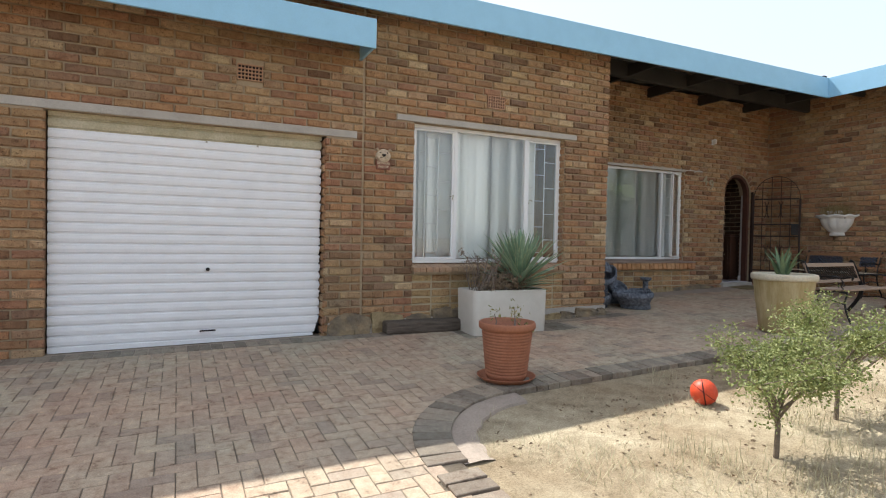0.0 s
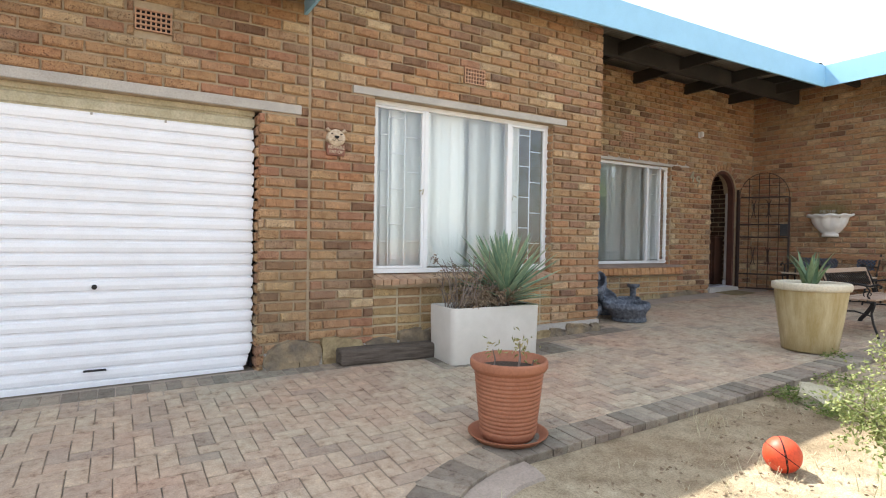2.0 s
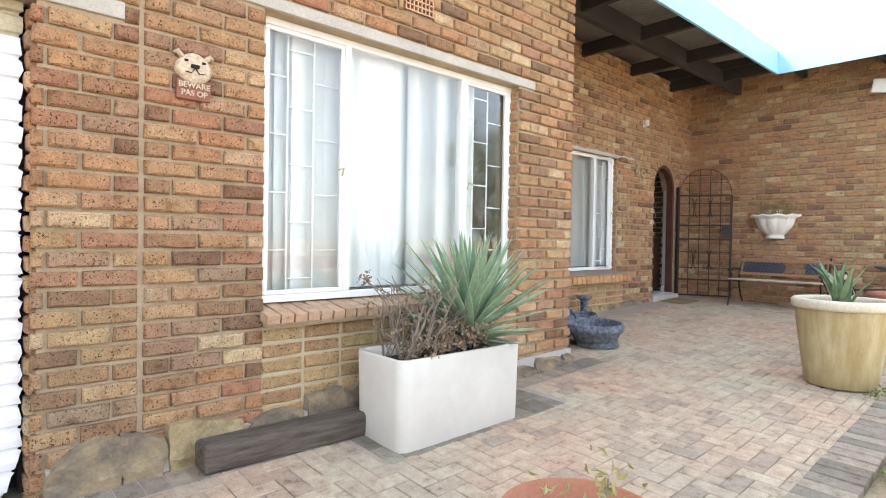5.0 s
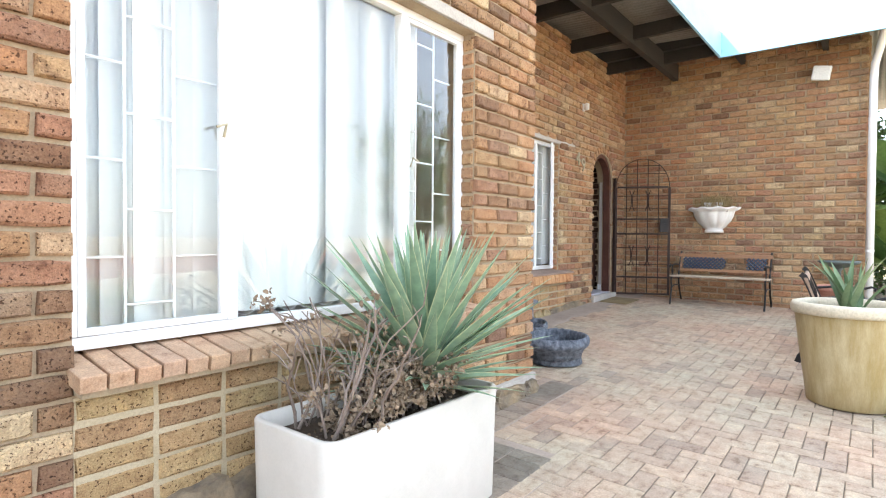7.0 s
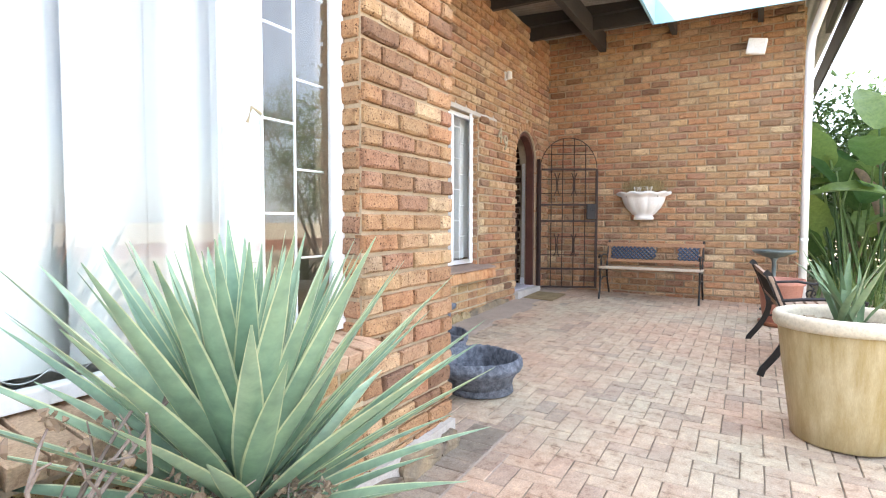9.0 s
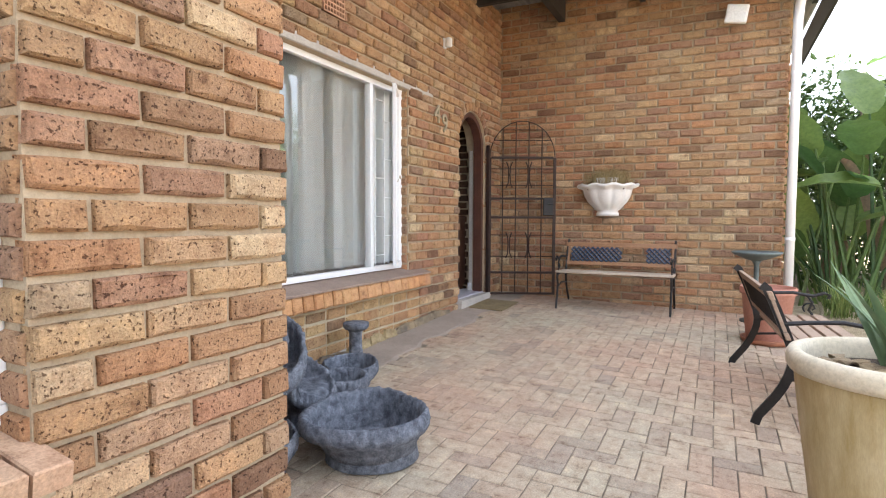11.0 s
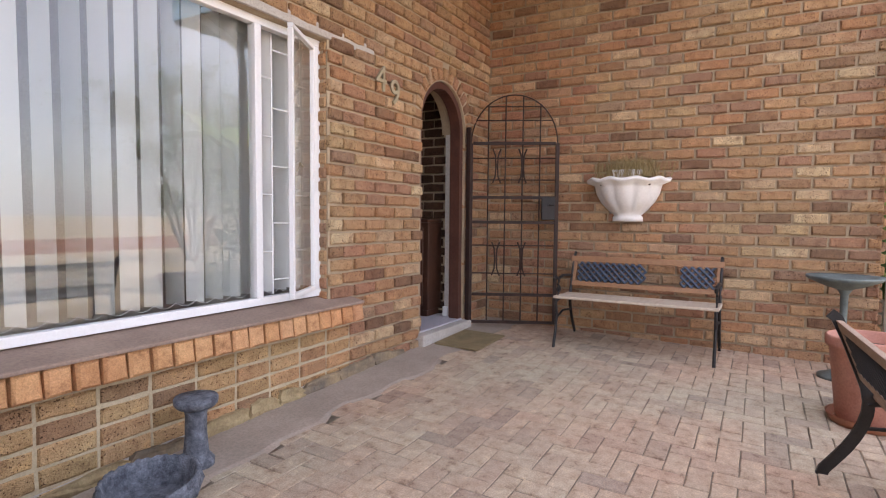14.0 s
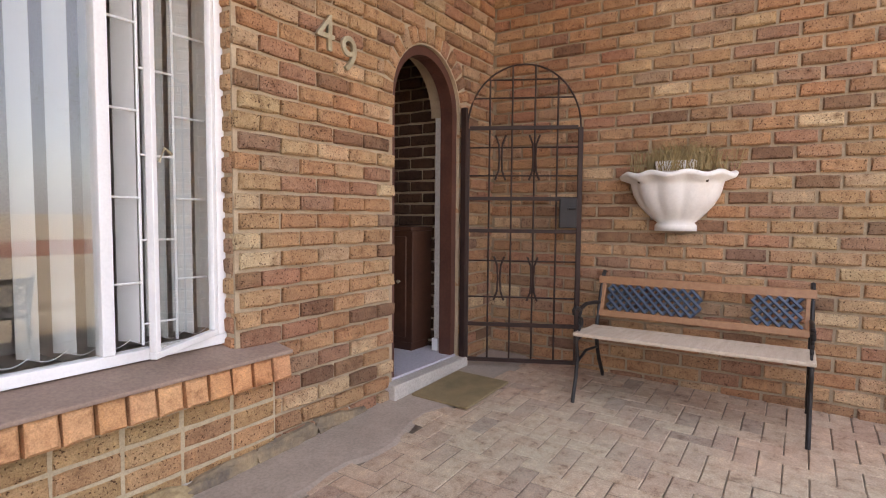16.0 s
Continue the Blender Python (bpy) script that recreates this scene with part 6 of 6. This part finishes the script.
def plaque():
    t = thing("dog_plaque", pose(2.42, -0.018, 1.715) @ Matrix.Diagonal((0.9, 0.9, 0.9, 1)), "small cream and brown dog warning plaque on the brick wall", "plaque")
    rust = surface("red_brown_ceramic", (0.20, 0.075, 0.05), (0.27, 0.11, 0.07), 12, 90, 0.6)
    part("base", bx(-0.088, -0.022, -0.02, 0.088, 0.014, 0.085, 0.006), rust, t)
    bm = bmesh.new()
    n = 26
    outline = []
    for i in range(n):
        a = 2 * math.pi * i / n
        r = 0.085 * (1 + 0.10 * math.cos(2 * a))
        outline.append((r * math.cos(a), 0.145 + 0.085 * math.sin(a)))
    f = [bm.verts.new((x * 0.8, -0.035, 0.145 + (z - 0.145) * 0.8)) for x, z in outline]
    b = [bm.verts.new((x, 0.012, z)) for x, z in outline]
    m1 = [bm.verts.new((x, -0.02, z)) for x, z in outline]
    bm.faces.new(f)
    for p, q in ((f, m1), (m1, b)):
        for i in range(n):
            j = (i + 1) % n
            bm.faces.new((p[i], p[j], q[j], q[i]))
    for sx in (-1, 1):
        tube(bm, [(sx * 0.06, -0.01, 0.20), (sx * 0.085, -0.015, 0.228), (sx * 0.10, -0.012, 0.215)], 0.018, 6, 0.5)
    bmesh.ops.recalc_face_normals(bm, faces=bm.faces)
    part("head", bm, PLAQUE_CREAM, t, "cream dog head in relief", True)
    bm = bmesh.new()
    box(bm, -0.022, -0.048, 0.145, 0.022, -0.03, 0.165, 0.005)
    for sx in (-1, 1):
        box(bm, sx * 0.045 - 0.01, -0.042, 0.175, sx * 0.045 + 0.01, -0.03, 0.187, 0.003)
        tube(bm, [(0, -0.04, 0.145), (sx * 0.02, -0.042, 0.118), (sx * 0.05, -0.038, 0.122)], 0.0028, 6)
    part("face_marks", bm, DARK, t)
    cream = PLAQUE_CREAM
    text_mesh("lettering", "BEWARE", 0.042, 0.004, cream, t, pose(0, -0.024, 0.042, 90))
    text_mesh("lettering", "PAS OP", 0.042, 0.004, cream, t, pose(0, -0.024, 0.0, 90))


def house_numbers():
    for ch, x, z in (("4", 9.0, 2.012), ("9", 9.16, 1.945)):
        ob = text_mesh("house_number", ch, 0.245, 0.008, BRASS, None, pose(x, REC_Y - 0.03, z, 90))
        tagged(ob, "aged brass house number %s on the brick wall" % ("four" if ch == "4" else "nine"), "house number", "house numbers")


def air_vent(x, z, y=-0.002):
    t = thing("air_brick", pose(x, y, z), "terracotta air brick with rows of square holes", "vent", "air bricks")
    W, H = 0.24, 0.155
    # near-black sheet gives the holes their shade by colour
    part("backing", bx(-W / 2 + 0.01, 0.0, -H / 2 + 0.01, W / 2 - 0.01, 0.006, H / 2 - 0.01), DARK, t)
    for i in range(8):
        u = -W / 2 + (W - 0.012) * i / 7
        part("upright", bx(u, -0.022, -H / 2, u + 0.010, -0.001, H / 2), VENTCLAY, t)
    for i in range(5):
        v = -H / 2 + (H - 0.012) * i / 4
        part("crossbar", bx(-W / 2, -0.0235, v, W / 2, -0.002, v + 0.010), VENTCLAY, t)


def fixtures():
    t = thing("wall_light", pose(9.18, REC_Y - 0.02, 2.80) @ Matrix.Diagonal((0.72, 0.8, 0.8, 1)), "small white outdoor wall light", "light")
    part("base", bx(-0.035, -0.01, -0.06, 0.035, 0.015, 0.06, 0.006), WHITE, t)
    part("shade", lathe([(0.03, -0.05), (0.045, -0.04), (0.045, 0.05), (0.02, 0.065), (0.0, 0.066)], 18), STONEWHITE, t, "", True).matrix_local = pose(0, -0.05, 0)
    f = thing("floodlight", pose(END_X - 0.02, -1.33, 3.16, 0, 0, -90) @ pose(0, 0, 0, 0, 10, 0), "white metal floodlight under the eave", "light")
    part("bracket", bx(-0.02, -0.10, 0.02, 0.02, 0.0, 0.06, 0.004), WHITE, f)
    part("housing", bx(-0.10, -0.15, -0.10, 0.10, -0.09, 0.08, 0.012), WHITE, f)
    part("lens", bx(-0.08, -0.156, -0.085, 0.08, -0.1505, 0.065, 0.002), surface("frosted_lens", (0.78, 0.78, 0.76), (0.72, 0.72, 0.7), 5, 80, 0.3), f)
    d = thing("drainpipe", Matrix.Identity(4), "white painted round drainpipe at the wall corner", "drainpipe")
    bm = bmesh.new()
    tube(bm, [(10.05, -1.95, 3.55), (10.10, -1.95, 3.42), (10.42, -1.90, 3.28), (10.57, -1.86, 3.16), (10.62, -1.85, 3.0), (10.62, -1.85, gz(10.62, -1.85))], 0.042, 14)
    part("pipe", bm, WHITE, d, "", True)
    for z in (0.9, 2.5):
        part("pipe_clip", lathe([(0.046, z), (0.046, z + 0.03)], 16), WHITE, d).matrix_local = pose(10.62, -1.85, 0)


def bird_bath():
    t = thing("bird_bath", at(10.38, -1.56, 0, 0.0) @ Matrix.Diagonal((0.88, 0.88, 1, 1)), "grey-green bird bath on a slim pedestal", "bird bath")
    verdigris = surface("verdigris_metal", (0.10, 0.125, 0.125), (0.17, 0.20, 0.195), 9, 80, 0.6, 0.3)
    part("base", lathe([(0.0, 0.0), (0.15, 0.0), (0.15, 0.02), (0.06, 0.05), (0.035, 0.07)], 28), verdigris, t, "", True)
    part("pedestal", lathe([(0.035, 0.05), (0.024, 0.2), (0.036, 0.27), (0.024, 0.33), (0.026, 0.56), (0.06, 0.61)], 20), verdigris, t, "", True)
    part("bowl", lathe([(0.03, 0.59), (0.12, 0.615), (0.22, 0.652), (0.25, 0.672), (0.245, 0.684), (0.21, 0.672), (0.10, 0.635), (0.0, 0.63)], 40, 0.006), verdigris, t, "", True)


def terracotta_pot():
    m = at(9.55, -1.60) @ Matrix.Diagonal((0.75, 0.75, 1.08, 1))
    s = part("saucer", lathe([(0.0, 0.006), (0.22, 0.006), (0.25, 0.04), (0.262, 0.042), (0.235, 0.0), (0.0, 0.0)], 40), TERRACOTTA, None, "", True)
    s.matrix_world = m
    tagged(s, "wide terracotta saucer under the pot", "saucer")
    t = thing("terracotta_pot", m @ Matrix.Translation((0, 0, 0.012)), "faded terracotta plastic pot standing beside the bench", "pot")
    part("pot", lathe([(0.0, 0.0), (0.19, 0.0), (0.20, 0.01), (0.255, 0.36), (0.275, 0.365), (0.28, 0.38), (0.28, 0.41), (0.272, 0.42), (0.262, 0.415), (0.25, 0.36), (0.0, 0.34)], 48), surface("faded_terracotta", (0.38, 0.16, 0.11), (0.46, 0.23, 0.17), 4, 80, 0.75), t, "", True)
    part("soil", lathe([(0.0, 0.355), (0.25, 0.36)], 30), SOIL, t)


# ---- garden beyond the end wall, and what the panes mirror ----
def broad_leaf_mesh(length, width, seed, mat=None):
    rng = random.Random(seed)
    bm = bmesh.new()
    rows, n = [], 14
    for i in range(n + 1):
        t = i / n
        w = width * math.sin(math.pi * (0.04 + 0.96 * t) ** 0.8) ** 0.75 * 0.5 + 0.002
        z = -0.35 * length * t * t
        tear = rng.uniform(0.86, 1.0)
        rows.append([bm.verts.new((length * t, u * w * tear, z + 0.35 * w * abs(u) + 0.012 * math.sin(22 * t) * abs(u))) for u in (-1, -0.5, 0, 0.5, 1)])
    for a, b in zip(rows, rows[1:]):
        for k in range(4):
            bm.faces.new((a[k], b[k], b[k + 1], a[k + 1]))
    return to_mesh("leaf", bm, mat or BANANA, True)


def banana_clump(x, y, n, h, seed):
    rng = random.Random(seed)
    t = thing("strelitzia_clump", at(x, y, 0, -0.05), "tall clump of broad green paddle leaves on long stalks", "plant", "broad-leaved garden plants")
    shapes = [broad_leaf_mesh(0.95, 0.50, s) for s in range(3)]
    dry_shape = broad_leaf_mesh(0.95, 0.50, 7, DEADLEAF)
    for i in range(n):
        a = rng.uniform(0, 360)
        hh = h * rng.uniform(0.3, 1.0)
        out = rng.uniform(0.1, 0.6)
        base = Vector((rng.gauss(0, 0.22), rng.gauss(0, 0.22), 0))
        tip = base + Vector((out * math.cos(radians(a)), out * math.sin(radians(a)), hh))
        bm = bmesh.new()
        tube(bm, [base, base.lerp(tip, 0.5) + Vector((0, 0, 0.12)), tip], 0.024, 6, 0.5)
        part("stalk", bm, BANANA, t)
        dry = i % 5 == 4
        lf = new("leaf", dry_shape if dry else shapes[i % 3])
        lf.parent = t
        s = rng.uniform(0.65, 1.1)
        lf.matrix_local = Matrix.Translation(tip) @ pose(0, 0, 0, 0, 0, a + rng.uniform(-40, 40)) @ pose(0, 0, 0, rng.uniform(-35, 35), (55 if dry else -rng.uniform(5, 70)), 0) @ Matrix.Diagonal((s, s * (0.5 if dry else 1), s, 1))


def tree(x, y, height, crown, n, seed, label, mat, leaf=0.09, base_z=0.0, stems=5):
    rng = random.Random(seed)
    t = thing("tree", at(x, y, 0, base_z), label, "tree", "garden trees")
    bm = bmesh.new()
    v, f, tips = [], [], []
    for s in range(stems):
        a = 6.28 * s / stems + rng.uniform(-0.4, 0.4)
        p = Vector((0.08 * math.cos(a), 0.08 * math.sin(a), -0.1))
        d = Vector((0.25 * math.cos(a), 0.25 * math.sin(a), 1)).normalized()
        pts = [p]
        for k in range(6):
            d = (d + Vector((rng.gauss(0, 0.10), rng.gauss(0, 0.10), 0.05))).normalized()
            p = p + d * height * 0.78 / 6
            pts.append(p)
        tube(bm, pts, 0.05 * height / 5, 7, 0.25)
        for q in pts[2:]:
            for b in range(4):
                e = q + Vector((rng.gauss(0, crown * 0.30), rng.gauss(0, crown * 0.30), rng.uniform(0.0, height * 0.16)))
                tube(bm, [q, (q + e) / 2 + Vector((0, 0, 0.06)), e], 0.014, 5, 0.35)
                tips += [e, q.lerp(e, 0.6)]
    for i in range(n):
        c = rng.choice(tips)
        leaf_cloud(v, f, c + Vector((rng.gauss(0, 0.2), rng.gauss(0, 0.2), rng.gauss(0, 0.16))), leaf * rng.uniform(0.6, 1.3), rng, 0.2, 2.2)
    part("trunk", bm, BARK, t)
    mesh_part("crown", v, f, mat, t)


def hedge(x0, x1, y0, y1, h, n, seed, label, leaf=0.11):
    rng = random.Random(seed)
    t = thing("hedge", at((x0 + x1) / 2, (y0 + y1) / 2, 0, -0.05), label, "hedge")
    v, f = [], []
    lx, ly = (x1 - x0) / 2, (y1 - y0) / 2
    for i in range(n):
        px, py = rng.uniform(-lx, lx), rng.uniform(-ly, ly)
        top = h * (0.78 + 0.35 * noise.noise(Vector((px * 1.1 + seed, py * 1.1, 0))))
        leaf_cloud(v, f, (px, py, top * rng.random() ** 0.75), leaf * rng.uniform(0.6, 1.45), rng, 0.1, 2.0)
    mesh_part("foliage", v, f, TREELEAF, t)
    bm = bmesh.new()
    for i in range(14):
        px, py = rng.uniform(-lx, lx), rng.uniform(-ly, ly)
        tube(bm, [(px, py, 0), (px + rng.gauss(0, 0.1), py + rng.gauss(0, 0.1), h * 0.5), (px + rng.gauss(0, 0.2), py + rng.gauss(0, 0.2), h * 0.8)], 0.025, 6, 0.4)
    part("branches", bm, BARK, t)


footing_stones(1.84, COR_X - 0.02, -0.02, False)
footing_stones(5.85, 9.3, REC_Y + 0.025, True)
timber_log()
garden_planter()
agave()
dead_shrub()
red_pot()
big_pot()
weed_patch(6.50, -2.08, 0.13, 220, 4, "low green weeds growing against the garden pot")
weed_patch(5.05, -2.45, 0.16, 420, 9, "leafy green weeds beside the kerb")
weed_patch(4.93, -2.78, 0.14, 380, 10, "leafy yellow-green weeds on the soil")
weed_patch(5.7, -2.46, 0.2, 260, 12, "sparse green weeds along the kerb")
grass_tuft(4.0, -2.46, 40, 0.10, DRYGRASS, "dry weed tuft beside the kerb", "grass_tuft", 0.05, 5)
stone_slab()
for gx, gy, gs in ((3.3, -4.1, 41), (3.8, -4.05, 42), (4.3, -4.2, 43), (3.05, -3.65, 44), (4.0, -3.55, 45), (4.7, -3.9, 46), (5.2, -3.6, 47), (2.9, -4.4, 48), (3.5, -4.6, 49)):
    grass_tuft(gx, gy, 150, 0.11, DRYGRASS, "fluffy clump of straw-coloured dry grass", "grass_tuft", 0.13, gs)
football()
shrub(3.45, -3.78, 0.55, 0.40, 0.14, 6500, 5, "small lawn shrub with light green leaves on a bare trunk")
shrub(4.35, -3.60, 0.58, 0.52, 0.28, 7500, 6, "wider lawn shrub with sparse yellow-green leaves")
lawn_blades()
fountain_group()
bench(pose(10.56, -0.25, gz(10.4, -0.25), 0, 0, -90) @ Matrix.Diagonal((1, 1, 0.945, 1)), 1.18, PALEWOOD, BACKWOOD, LATTICE, "weathered wooden bench with iron legs against the end wall", ((-0.54, 0.03), (0.27, 0.54)), 4)
bench(pose(8.165, -1.475, gz(8.2, -1.46), 0, 0, 4) @ Matrix.Diagonal((1, 1, 0.95, 1)), 1.275, BENCHWOOD, BENCHWOOD, IRON, "brown slatted bench with black cast-iron back and legs", ((-0.59, 0.59),), 5, True)
wall_planter()
security_gate()
door_mat()
plaque()
house_numbers()
air_vent(1.04, 2.545)
air_vent(3.84, 2.60)
air_vent(7.447, 2.58, REC_Y - 0.002)
fixtures()
bird_bath()
terracotta_pot()
banana_clump(11.7, -2.75, 16, 2.5, 1)
banana_clump(12.6, -3.5, 16, 3.0, 2)
banana_clump(11.9, -2.45, 14, 1.5, 4)
banana_clump(12.9, -2.6, 14, 2.2, 5)
for gx, gy, gs in ((11.1, -2.35, 31), (11.0, -2.8, 32), (10.7, -2.7, 33)):
    grass_tuft(gx, gy, 130, 0.44, GREENGRASS, "tuft of long yellow-green strap leaves", "grass_tuft", 0.06, gs)
hedge(13.2, 17.5, -6.5, -1.5, 3.6, 26000, 1, "dense dark green garden hedge behind the house corner")
tree(15.0, -9.0, 5.6, 2.6, 8500, 3, "multi-stemmed garden tree with sparse small leaves", TREELEAF, 0.085, 0.0, 7)
tree(3.0, -17.0, 6.0, 3.2, 5000, 4, "leafy tree beyond the boundary wall", TREELEAF, 0.14)
tree(22.0, -15.0, 7.0, 3.6, 6000, 7, "tall leafy tree beyond the garden", TREELEAF, 0.14)
bw = part("boundary_wall", bx(-30, -16.2, -1.2, 50, -16.0, 0.35, 0.01), surface("red_boundary_brick", (0.28, 0.13, 0.085), (0.34, 0.17, 0.115), 6, 60, 0.9))
tagged(bw, "low red brick garden boundary wall", "wall", "", "structure")
